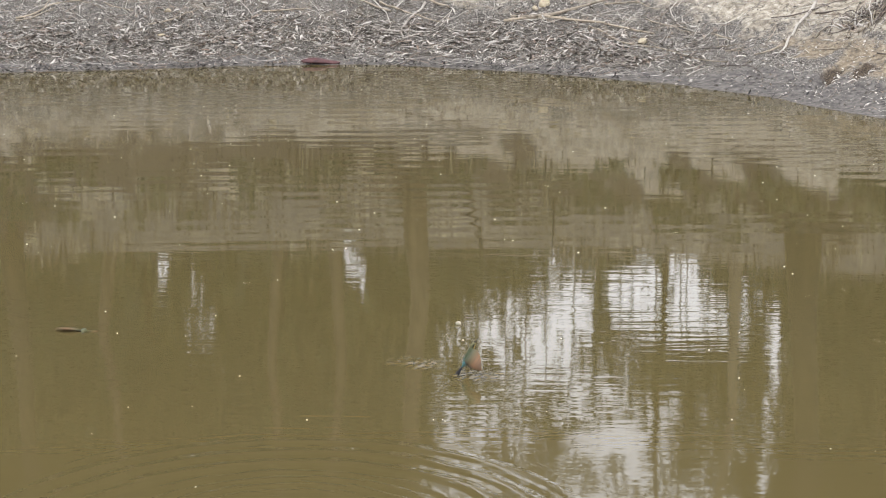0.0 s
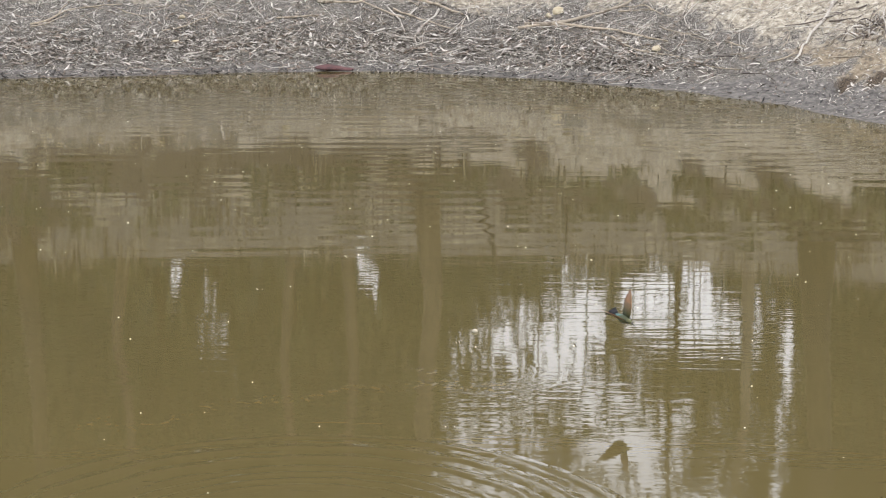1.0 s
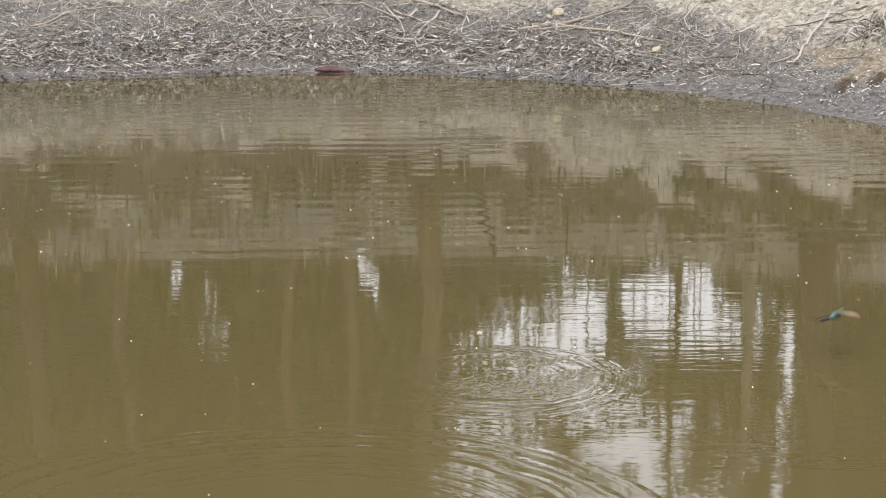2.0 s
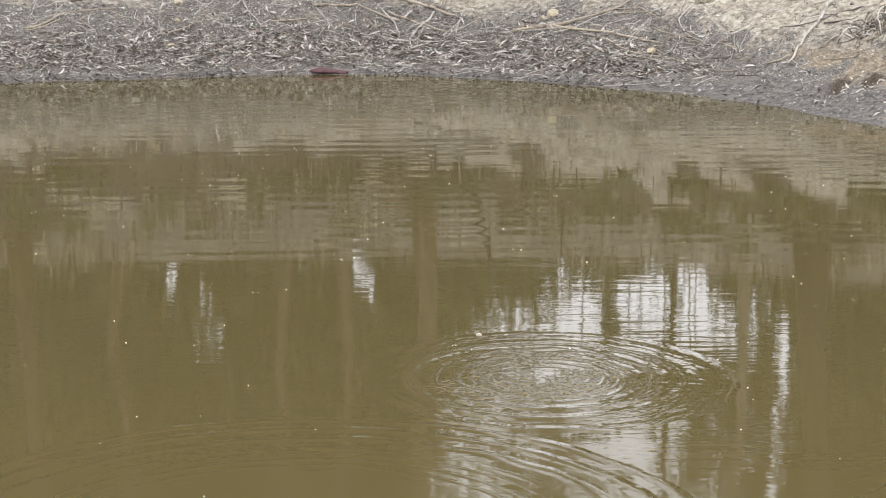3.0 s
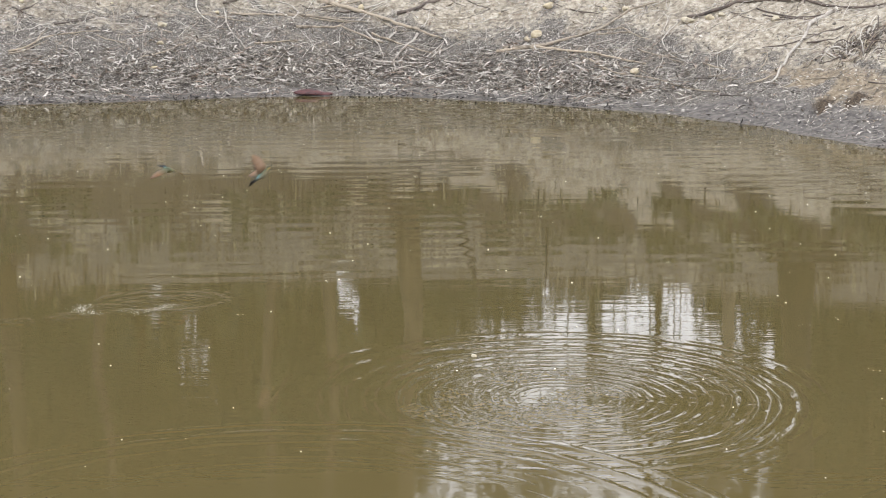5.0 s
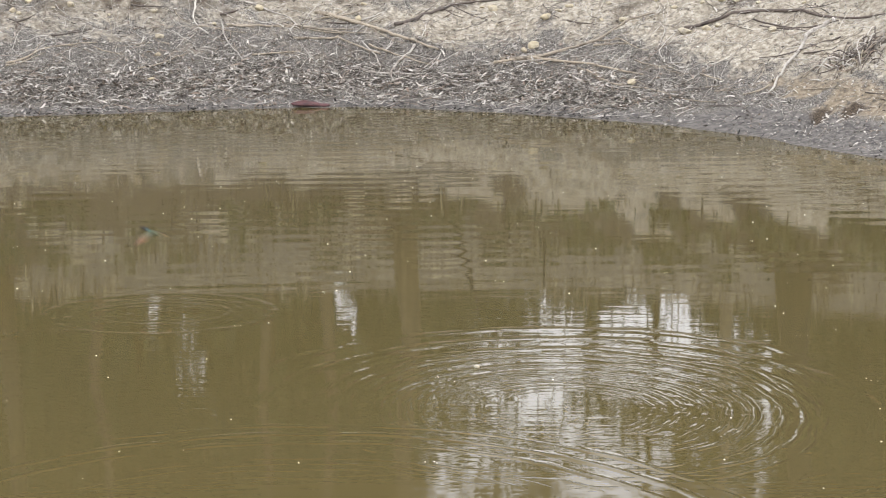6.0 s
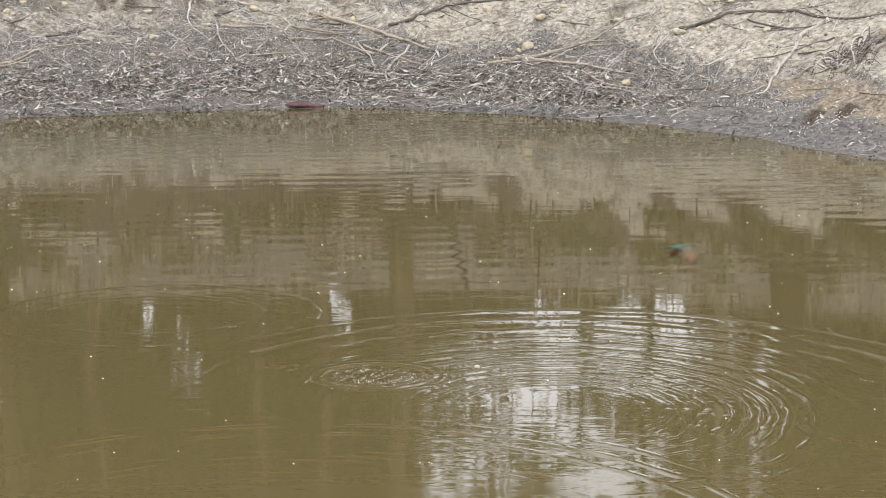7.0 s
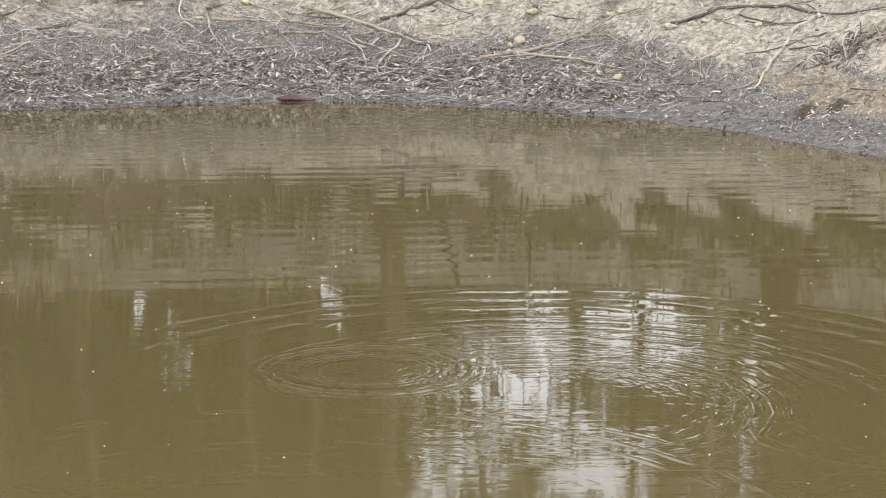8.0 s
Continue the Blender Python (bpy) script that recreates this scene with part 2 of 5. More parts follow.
def tube(bm, points, radii, sides=7, cap=True):
    """A round limb along points, with a radius at each."""
    rings, side = [], Vector((0, 0, 1))
    points = [Vector(p) for p in points]
    for i, p in enumerate(points):
        ahead = (points[min(i + 1, len(points) - 1)] - points[max(i - 1, 0)]).normalized()
        a = ahead.orthogonal() if abs(ahead.dot(side)) > 0.95 else ahead.cross(side)
        a.normalize()
        b = ahead.cross(a)
        rings.append([bm.verts.new(p + radii[i] * (math.cos(k * math.tau / sides) * a + math.sin(k * math.tau / sides) * b)) for k in range(sides)])
    for low, high in zip(rings, rings[1:]):
        for k in range(sides):
            bm.faces.new((low[k], low[(k + 1) % sides], high[(k + 1) % sides], high[k]))
    if cap:
        bm.faces.new(rings[0][::-1])
        bm.faces.new(rings[-1])


def height(x, y):
    return float(land(np.array([x]), np.array([y]))[0])


# ---- ground: one sheet from the pond bed to the horizon ----
def build_ground():
    theta = np.concatenate([np.arange(-180, -34, 4.0), np.arange(-34, 62, 0.19), np.arange(62, 180, 4.0)])
    d = np.concatenate([[-5.5, -4, -2.5, -1.4, -0.8, -0.45, -0.25], np.arange(-0.15, 2.5, 0.026), np.arange(2.5, 8, 0.13), np.geomspace(8, 900, 32)])
    tt, dd = np.meshgrid(theta, d, indexing="ij")
    r = shore_radius(tt) + dd
    x, y = POND[0] + r * np.sin(np.radians(tt)), POND[1] + r * np.cos(np.radians(tt))
    z = land(x, y)
    n, m = tt.shape
    verts = np.stack([x, y, z], -1).reshape(-1, 3).tolist() + [(POND[0], POND[1], -0.95)]
    i, j = np.meshgrid(np.arange(n), np.arange(m - 1), indexing="ij")
    i2 = (i + 1) % n
    faces = np.stack([i * m + j, i * m + j + 1, i2 * m + j + 1, i2 * m + j], -1).reshape(-1, 4).tolist()
    faces += [(k * m, ((k + 1) % n) * m, n * m) for k in range(n)]
    ob = mesh_object("ground", verts, faces, SOIL)
    # where which soil lies, with the hollows' shade painted in
    clay = smooth(1.15, 2.4, dd + 0.16 * x * smooth(0, 3, x) + 0.08 * smooth(1.0, 3, -x)) * 0.75
    clay = clay + 0.5 * np.exp(-((x - 0.45) / 0.6) ** 2 - ((dd - 1.65) / 0.4) ** 2)
    clay = clay + 0.75 * np.exp(-((x - 2.9) / 0.75) ** 2 - ((dd - 1.75) / 0.42) ** 2)
    clay = clay * (1 - 0.8 * smooth(1.75, 2.3, dd))
    patches = lattice(x * 1.3 + 3, y * 1.7, 41) * 0.42 + lattice(x * 3.3, y * 2.6, 42) * 0.33 + lattice(x * 7.1, y * 4, 43) * 0.25
    high = smooth(1.3, 2.9, dd + 1.3 * (patches - 0.5)) * (1 - smooth(7, 9, dd))
    crest = smooth(3.3, 4.2, dd + 0.9 * (patches - 0.5))
    east = smooth(1.6, 3.4, x)
    clay = clay + high * (0.6 * smooth(0.5, 0.64, patches) * (1 - 0.7 * crest) + 0.1 * crest)
    clay = clay + 0.12 * smooth(0.8, 1.2, dd) * (1 - high)
    # bare pale spots: place, reach across and along the slope
    for bx, by, wide, deep in ((3.6, 17.9, 0.36, 0.6), (2.78, 18.75, 0.15, 0.16), (-3.25, 19.25, 0.42, 0.22), (-1.3, 19.55, 0.5, 0.25), (0.25, 19.1, 0.4, 0.25), (-0.2, 20.35, 0.14, 0.14), (3.98, 17.2, 0.32, 0.35)):
        clay = clay + 1.0 * np.exp(-((x - bx) / wide) ** 2 - ((y - by) / deep) ** 2)
    ochre = smooth(2.85, 3.5, x + 0.8 * (lattice(x * 3.1, y * 3.1, 51) - 0.5) + 0.5 * (lattice(x * 8, y * 8, 52) - 0.5))
    ochre = 0.72 * ochre * smooth(0.5, 0.8, dd) * (1 - smooth(1.05, 1.45, dd)) * (1 - smooth(5, 7, x))
    wet = 1 - smooth(0.16, 0.38, dd + 0.05 * (lattice(x * 3, y * 3, 21) - 0.5) - 0.34 * smooth(2.0, 2.9, x))
    duff_and_shade = high * (1.0 * smooth(0.57, 0.47, patches) * (1 - 0.85 * crest) + 0.3 - 0.2 * crest) * (1 - 0.25 * east) * (1 - 0.9 * smooth(3.4, 3.8, x) * (1 - smooth(2.5, 2.8, dd))) + 0.2 * smooth(0.7, 1.1, dd) * (1 - high)
    for bx, by, size in ((-0.3, 21.0, 0.6), (-4.9, 21.0, 0.7), (2.9, 19.2, 0.4), (3.35, 19.25, 0.35), (4.1, 18.1, 0.4), (-1.5, 20.3, 0.5)):
        duff_and_shade = np.maximum(duff_and_shade, 1.15 * np.exp(-((x - bx) / (1.2 * size)) ** 2 - ((y - by) / (0.75 * size)) ** 2))
    # shade inside the scraped hollows, painted as dark spots in the soil colour
    for bx, by in ((2.98, 15.3), (3.06, 15.4), (3.14, 15.47), (3.23, 15.55), (3.4, 15.33), (3.48, 15.38), (3.3, 15.22)):
        duff_and_shade = np.maximum(duff_and_shade, 1.5 * np.exp(-((x - bx) / 0.07) ** 2 - ((y - by) / 0.08) ** 2))
    duff_and_shade = duff_and_shade * (1 - 0.95 * np.exp(-((x - 3.6) / 0.4) ** 2 - ((y - 17.9) / 0.65) ** 2))
    for name, values in (("pale_clay", clay), ("ochre", ochre), ("wet", wet), ("duff_and_shade", duff_and_shade)):
        a = ob.data.attributes.new(name, "FLOAT", "POINT")
        a.data.foreach_set("value", np.append(values.reshape(-1), 0.0).astype(np.float32))
    return tagged(ob, "grey ash-covered clay bank sloping down to a muddy waterline", "ground", kind="structure")


build_ground()


# ---- the pond's surface ----
def build_water():
    n = 180
    ang = np.linspace(-180, 180, n, endpoint=False)
    r = shore_radius(ang) + 0.35
    rim = [(POND[0] + a * math.sin(radians(t)), POND[1] + a * math.cos(radians(t)), 0.0) for a, t in zip(r, ang)]
    ob = mesh_object("water", [(POND[0], POND[1], 0.0)] + rim, [(0, 1 + (k + 1) % n, 1 + k) for k in range(n)], WATER)
    return tagged(ob, "still olive-brown muddy pond water reflecting trees and sky", "water", kind="structure")


build_water()


# ---- trees behind the bank ----
# slits between the crowns where the sky shows: bearing from the near bank, half width, lowest and highest slope
GLADES = ((-0.1434, 0.0036, 0.2075, 0.2275), (-0.1275, 0.002, 0.221, 0.236), (-0.1235, 0.0045, 0.247, 0.257), (-0.0478, 0.0014, 0.207, 0.2125), (-0.0462, 0.002, 0.2115, 0.2185),
          (-0.0442, 0.0024, 0.2175, 0.225), (-0.0408, 0.0017, 0.2225, 0.2305), (-0.038, 0.0022, 0.2295, 0.2375), (-0.067, 0.0014, 0.228, 0.243), (0.1805, 0.0011, 0.24, 0.29), (0.177, 0.0013, 0.292, 0.345), (0.197, 0.0034, 0.318, 0.365), (0.163, 0.0011, 0.232, 0.262),
          (-0.133, 0.0012, 0.25, 0.262), (-0.1155, 0.0013, 0.262, 0.272),
          (0.1045, 0.0114, 0.2256, 0.2503), (0.1328, 0.0047, 0.2077, 0.2362), (0.1406, 0.0131, 0.2381, 0.2579), (0.0758, 0.0066, 0.2314, 0.2610), (0.0857, 0.0161, 0.2686, 0.2973),
          (0.0552, 0.0091, 0.2582, 0.2739), (0.1191, 0.0082, 0.2474, 0.2574))


def leaf_cloud(rng, centres, spread, count, length, width, base=(0, 0, 0), glades=True):
    """Drooping narrow leaves in clumps round the centres: verts and faces."""
    c = np.repeat(np.asarray(centres, float) + base, count, axis=0)
    k = len(c)
    off = rng.normal(size=(k, 3))
    off *= (rng.random((k, 1)) ** 0.5 * spread) / np.linalg.norm(off, axis=1, keepdims=True)
    off[:, 2] *= 0.75
    p = c + off
    down = rng.normal(size=(k, 3)) * 0.55 + (0, 0, -0.75)
    down /= np.linalg.norm(down, axis=1, keepdims=True)
    side = np.cross(down, rng.normal(size=(k, 3)))
    side /= np.linalg.norm(side, axis=1, keepdims=True)
    ln, wd = length * rng.uniform(0.6, 1.3, (k, 1)), width * rng.uniform(0.6, 1.3, (k, 1))
    quad = np.stack([p, p + down * ln * 0.45 + side * wd * 0.5, p + down * ln, p + down * ln * 0.45 - side * wd * 0.5], 1)
    keep = np.ones(k, bool)
    bearing, slope = np.arctan2(quad[..., 0], quad[..., 1]), (2.0 + quad[..., 2]) / np.hypot(quad[..., 0], quad[..., 1])
    for middle, half, low, high in GLADES if glades else ():
        aside = (bearing.min(1) > middle + half) | (bearing.max(1) < middle - half)
        keep &= aside | (slope.min(1) > high) | (slope.max(1) < low) | (rng.random(k) < (0.07 if middle < -0.1 else 0.2 if half < 0.0055 else 0.35 if low > 0.255 else 0.09))
    quad = quad[keep]
    return quad.reshape(-1, 3), np.arange(4 * len(quad)).reshape(-1, 4)


def gum_tree(x, y, tall, radius, crown_from, crown_wide, clumps, bark, seed, label, lean=0.0, thick=0.32, roots=0):
    rng = np.random.default_rng(seed)
    base = height(x, y) - 0.15
    tree = new("gum_tree")
    tree.location = (x, y, base)
    bm = bmesh.new()
    steps = 9
    wob = rng.normal(size=(steps + 1, 2)) * 0.06 * tall / 9
    wob[0] = 0
    trunk = [Vector((lean * (i / steps) ** 1.3 * tall + wob[i][0], wob[i][1], tall * i / steps)) for i in range(steps + 1)]
    radii = [radius * (1.0 + 0.55 * math.exp(-i * 2.2)) * (1 - 0.8 * (i / steps) ** 1.2) for i in range(steps + 1)]
    tube(bm, trunk, radii, 10)
    part("trunk", bm, bark, tree)
    for k in range(roots):
        a = math.tau * (k + rng.uniform(0.2, 0.8)) / roots
        reach = radius * rng.uniform(4.0, 7.0)
        spread = [Vector((0.5 * radius * math.cos(a), 0.5 * radius * math.sin(a), 0.15 + 1.6 * radius))]
        for f in (0.35, 0.7, 1.0):
            px, py = reach * f * math.cos(a + 0.25 * f), reach * f * math.sin(a + 0.25 * f)
            spread.append(Vector((px, py, height(x + px, y + py) - base + 0.25 * radius * (1.1 - f))))
        bm = bmesh.new()
        tube(bm, spread, [0.6 * radius, 0.48 * radius, 0.32 * radius, 0.12 * radius], 7)
        part("root", bm, bark, tree)
    centres = []
    limbs = 7 if clumps else 3
    for k in range(limbs):
        h = crown_from + (0.95 - crown_from) * (k + 0.5) / limbs
        i = min(int(h * steps), steps - 1)
        start = trunk[i].lerp(trunk[i + 1], h * steps - i)
        turn = k * 2.4 + rng.uniform(-0.4, 0.4)
        reach = crown_wide * (1.15 - 0.55 * h) * rng.uniform(0.7, 1.1)
        end = start + Vector((math.cos(turn) * reach, math.sin(turn) * reach, reach * rng.uniform(0.35, 0.8)))
        mid = start.lerp(end, 0.5) + Vector((0, 0, -0.08 * reach))
        r = radius * (1 - 0.75 * h) * 0.5
        bm = bmesh.new()
        tube(bm, [start, mid, end], [r, r * 0.65, r * 0.2], 6)
        part("limb", bm, bark, tree)
        for f in (0.45, 0.65, 0.85, 1.0):
            centres.append(start.lerp(end, f) + Vector(rng.normal(size=3) * 0.3 * crown_wide * 0.5))
    if clumps:
        while len(centres) < clumps:
            a = centres[int(rng.integers(limbs * 4))]
            centres.append(a + Vector(rng.normal(size=3) * crown_wide * 0.3))
        v, f = leaf_cloud(rng, [tuple(c) for c in centres[:clumps]], crown_wide * thick, 75, 0.42, 0.15, tuple(tree.location))
        v = v - np.array(tree.location)
        crown = mesh_object("crown", v.tolist(), f.tolist(), LEAVES, False)
        crown.parent = tree
    return tagged(tree, label, "tree", "gum trees behind the pond")


BIG = "tall gum tree with brown fibrous bark and olive crown"
SLIM = "slender pale-barked gum tree with olive crown"
# on the bank
gum_tree(-0.29, 21.1, 12.6, 0.107, 0.68, 2.6, 30, BARK_MID, 11, BIG, roots=6)
gum_tree(3.75, 19.35, 13.0, 0.145, 0.68, 3.0, 30, BARK_DARK, 12, "tall gum tree with dark fibrous bark and olive crown", 0.012, roots=8)
gum_tree(-4.9, 21.5, 13.0, 0.1, 0.68, 2.6, 30, BARK_BROWN, 13, BIG, 0.01, roots=6)
gum_tree(-4.1, 23.7, 11.0, 0.06, 0.68, 2.2, 26, BARK_MID, 14, SLIM, 0.006)
gum_tree(3.9, 24.6, 12.0, 0.07, 0.72, 1.4, 24, BARK_PALE, 15, SLIM, 0.003)
gum_tree(-1.5, 26.4, 11.0, 0.085, 0.72, 1.6, 22, BARK_MID, 16, SLIM, 0.002)
gum_tree(-2.25, 26.8, 11.0, 0.075, 0.72, 1.8, 22, BARK_MID, 17, SLIM, -0.002)
# on the flat behind the crest
for k, (tx, ty, tall, wide, low) in enumerate((
        (-8.5, 31, 9.5, 4.2, 0.14), (-6.2, 34, 10.5, 4.2, 0.14), (-4.95, 31.5, 9.5, 3.4, 0.14), (-3.4, 33.5, 10, 3.2, 0.14), (-2.6, 30, 9.2, 2.3, 0.14), (-2.5, 37, 11, 2.6, 0.16),
        (-7.5, 40, 12, 5, 0.16), (-5.0, 43, 13, 5, 0.16), (-3.6, 46, 13.5, 3.8, 0.16), (8.9, 31, 9.5, 3.4, 0.12), (10.5, 35, 10.5, 4, 0.12), (8.4, 27, 8.5, 2.6, 0.12), (7.6, 34.5, 10.5, 1.6, 0.12))):
    gum_tree(tx, ty, tall, 0.14, low, wide, 130, BARK_PALE if k % 2 else BARK_BROWN, 30 + k, SLIM if k % 2 else BIG, 0.004)
# the tall ones that close the wood to either side
for k, (tx, ty, tall, wide) in enumerate(((-10.5, 34, 18, 4.4), (-8.0, 36.5, 19, 4.2), (-5.9, 34.5, 17.5, 3.6), (-4.0, 36, 18, 3.0), (-2.9, 34.2, 17, 2.2), (-6.8, 30, 16, 3.4), (8.3, 33, 17, 2.2), (9.8, 31.5, 16.5, 3.2), (11.8, 34, 18, 4.0))):
    gum_tree(tx, ty, tall, 0.17, 0.42, wide, 150, BARK_BROWN if k % 2 else BARK_MID, 70 + k, BIG, 0.003)
# a bare-stemmed young tree before the bright gap
gum_tree(4.25, 35, 14, 0.07, 0.75, 1.5, 20, BARK_BROWN, 52, SLIM)


# ---- thin foliage laced over the gap ----
def build_saplings():
    """Slender saplings whose sparse tops break up the sky."""
    rng = np.random.default_rng(202)
    for k, (bearing, run, low, high, half) in enumerate((
            (0.012, 33, 0.195, 0.236, 0.024), (0.042, 35, 0.19, 0.236, 0.014), (0.087, 37, 0.243, 0.285, 0.011), (0.12, 36, 0.266, 0.296, 0.026),
            (0.15, 35, 0.255, 0.29, 0.02), (0.155, 34, 0.2, 0.24, 0.012), (0.034, 38, 0.27, 0.36, 0.02), (0.072, 34, 0.2, 0.23, 0.022), (0.1, 36, 0.2, 0.27, 0.03), (0.136, 37, 0.2, 0.28, 0.03), (0.06, 39, 0.22, 0.34, 0.035), (0.171, 33, 0.2, 0.255, 0.012),
            (0.128, 38, 0.3, 0.37, 0.028), (0.158, 36, 0.29, 0.37, 0.026), (0.072, 37, 0.308, 0.385, 0.024), (0.05, 36, 0.32, 0.38, 0.02))):
        x, y = run * math.sin(bearing), run * math.cos(bearing)
        tree = new("sapling")
        base = height(x, y) - 0.1
        tree.location = (x, y, base)
        top = run * high - 2.0 - base
        bm = bmesh.new()
        pts = [Vector((0.12 * math.sin(3 * f + k), 0.1 * math.cos(2 * f), top * f)) for f in (0, 0.25, 0.5, 0.75, 1.0)]
        tube(bm, pts, [0.022, 0.018, 0.014, 0.01, 0.005], 6)
        part("trunk", bm, BARK_BROWN, tree)
        cs = []
        for _ in range(34):
            cs.append((rng.normal() * half * run * 0.55, rng.normal() * 0.5, run * rng.uniform(low, high) - 2.0 - base))
        thin = 28 if k in (2, 3) else 24 if k in (0, 1, 7) else 20 if k in (5, 8, 9, 12, 13, 14, 15) else 11 if k in (6, 10) else 12
        v, f = leaf_cloud(rng, cs, 0.3, thin, 0.3, 0.085, tuple(tree.location))
        crown = mesh_object("crown", (v - np.array(tree.location)).tolist(), f.tolist(), LEAVES, False)
        crown.parent = tree
        tagged(tree, "slender young gum with thin drooping foliage", "tree", "saplings behind the pond")


build_saplings()


# ---- low scrub along the crest and far woods ----
def build_scrub():
    rng = np.random.default_rng(77)
    cs = []
    for _ in range(150):
        x = rng.uniform(-14, 16)
        y = rng.uniform(25.5, 34)
        cs.append((x, y, height(x, y) + rng.uniform(0.1, 0.7)))
    while len(cs) < 520:
        a, r = rng.uniform(-0.5, 0.55), rng.uniform(40, 60)
        gap = -0.06 < a < 0.25
        up = rng.uniform(0.13, 0.165) if gap else rng.uniform(0.17, 0.33)
        cs.append((r * math.sin(a), r * math.cos(a), r * up - 2.0))
    low = []
    for _ in range(110):
        t, d = rng.uniform(-30, 50), rng.uniform(2.6, 4.4)
        r = float(shore_radius(t)) + d
        x, y = POND[0] + r * math.sin(radians(t)), POND[1] + r * math.cos(radians(t))
        low.append((x, y, height(x, y) + 0.12))
    v0, f0 = leaf_cloud(rng, low, 0.22, 40, 0.14, 0.05, glades=False)
    v, f = leaf_cloud(rng, cs[:150], 0.75, 60, 0.3, 0.14)
    v2, f2 = leaf_cloud(rng, cs[150:], 2.6, 80, 0.9, 0.5)
    verts = v.tolist() + v2.tolist() + v0.tolist()
    faces = f.tolist() + (f2 + len(v)).tolist() + (f0 + len(v) + len(v2)).tolist()
    ob = mesh_object("scrub", verts, faces, SCRUB, False)
    tagged(ob, "olive scrub and distant woods behind the bank", "bushes", kind="stuff")


build_scrub()


# ---- dry undergrowth on the upper bank ----
def undergrowth_material():
    s = Shade("dry_undergrowth")
    col = s.ramp(s.island(), (0.0, (0.03, 0.024, 0.014)), (0.35, (0.085, 0.062, 0.037)), (0.7, (0.15, 0.118, 0.075)), (0.93, (0.24, 0.205, 0.145)), (1.0, (0.4, 0.36, 0.28)))
    return s.done(col, 0.8, None)


def build_undergrowth():
    """Dead grass and bracken stalks standing in clumps on the upper slope and along the crest."""
    rng = np.random.default_rng(606)
    t, d = rng.uniform(-36, 60, 30000), rng.uniform(2.45, 6.2, 30000)
    r = shore_radius(t) + d
    x, y = POND[0] + r * np.sin(np.radians(t)), POND[1] + r * np.cos(np.radians(t))
    thick = 0.55 * lattice(x * 1.9, y * 1.5, 61) + 0.45 * lattice(x * 6, y * 4, 62)
    bare = np.exp(-((x - 3.6) / 0.45) ** 2 - ((y - 17.9) / 0.75) ** 2)
    keep = rng.random(len(x)) < np.clip(2.2 * (thick - 0.45), 0.05, 1) * (1 - bare)
    x, y, thick = x[keep], y[keep], thick[keep]
    k = len(x)
    z = land(x, y) - 0.01
    tall = rng.uniform(0.05, 0.2, k) * (0.5 + thick)
    tall[rng.random(k) < 0.05] *= 1.8
    a, lean = rng.uniform(0, math.tau, k), rng.normal(0, 0.3, k) * tall
    wide = rng.uniform(0.004, 0.013, k)
    u, w = np.cos(a) * wide, np.sin(a) * wide
    bx, by = rng.normal(0, 0.25, k) * tall, lean
    foot1, foot2 = np.stack([x - u, y - w, z], -1), np.stack([x + u, y + w, z], -1)
    mid1 = np.stack([x + 0.4 * bx - 0.8 * u, y + 0.4 * by - 0.8 * w, z + 0.6 * tall], -1)
    mid2 = np.stack([x + 0.4 * bx + 0.8 * u, y + 0.4 * by + 0.8 * w, z + 0.6 * tall], -1)
    tip = np.stack([x + bx, y + by, z + tall], -1)
    verts = np.stack([foot1, foot2, mid2, mid1, tip], 1).reshape(-1, 3)
    base = 5 * np.arange(k)[:, None]
    faces = (base + (0, 1, 2, 3)).tolist() + (base + (3, 2, 4)).tolist()
    ob = mesh_object("undergrowth", verts.tolist(), faces, undergrowth_material(), False)
    tagged(ob, "dead brown grass and bracken stalks on the upper bank", "dry grass", kind="stuff")


build_undergrowth()


def dead_sapling(x, y, tall, lean, radius):
    """A bare stem left standing on the slope."""
    ob = new("dead_sapling")
    ob.location = (x, y, height(x, y) - 0.03)
    bm = bmesh.new()
    pts = [Vector((lean * f * tall + 0.012 * math.sin(5 * f), 0.01 * math.cos(4 * f), tall * f)) for f in (0, 0.25, 0.5, 0.75, 1.0)]
    tube(bm, pts, [radius, radius * 0.9, radius * 0.8, radius * 0.65, radius * 0.4], 7)
    part("stem", bm, BARK_DARK, ob)
    bm = bmesh.new()
    tube(bm, [pts[3], pts[3] + Vector((0.07, 0.02, 0.06)), pts[3] + Vector((0.1, 0.03, 0.15))], [radius * 0.5, radius * 0.4, radius * 0.2], 5)
    part("fork", bm, BARK_DARK, ob)
    tagged(ob, "bare dark dead sapling standing on the upper bank", "dead plant", "dead saplings on the bank")


dead_sapling(1.28, 20.9, 0.75, 0.02, 0.014)
dead_sapling(0.3, 21.4, 0.85, 0.35, 0.03)


# ---- what lies on the bank ----
STICK_WORDS = {"tan_twig_wood": "crooked tan dead branch lying on the grey bank",
               "bleached_twig_wood": "bleached pale dry stick lying among leaf litter",
               "dark_twig_wood": "dark weathered dead branch lying on pale clay"}
stick_rng = np.random.default_rng(5)


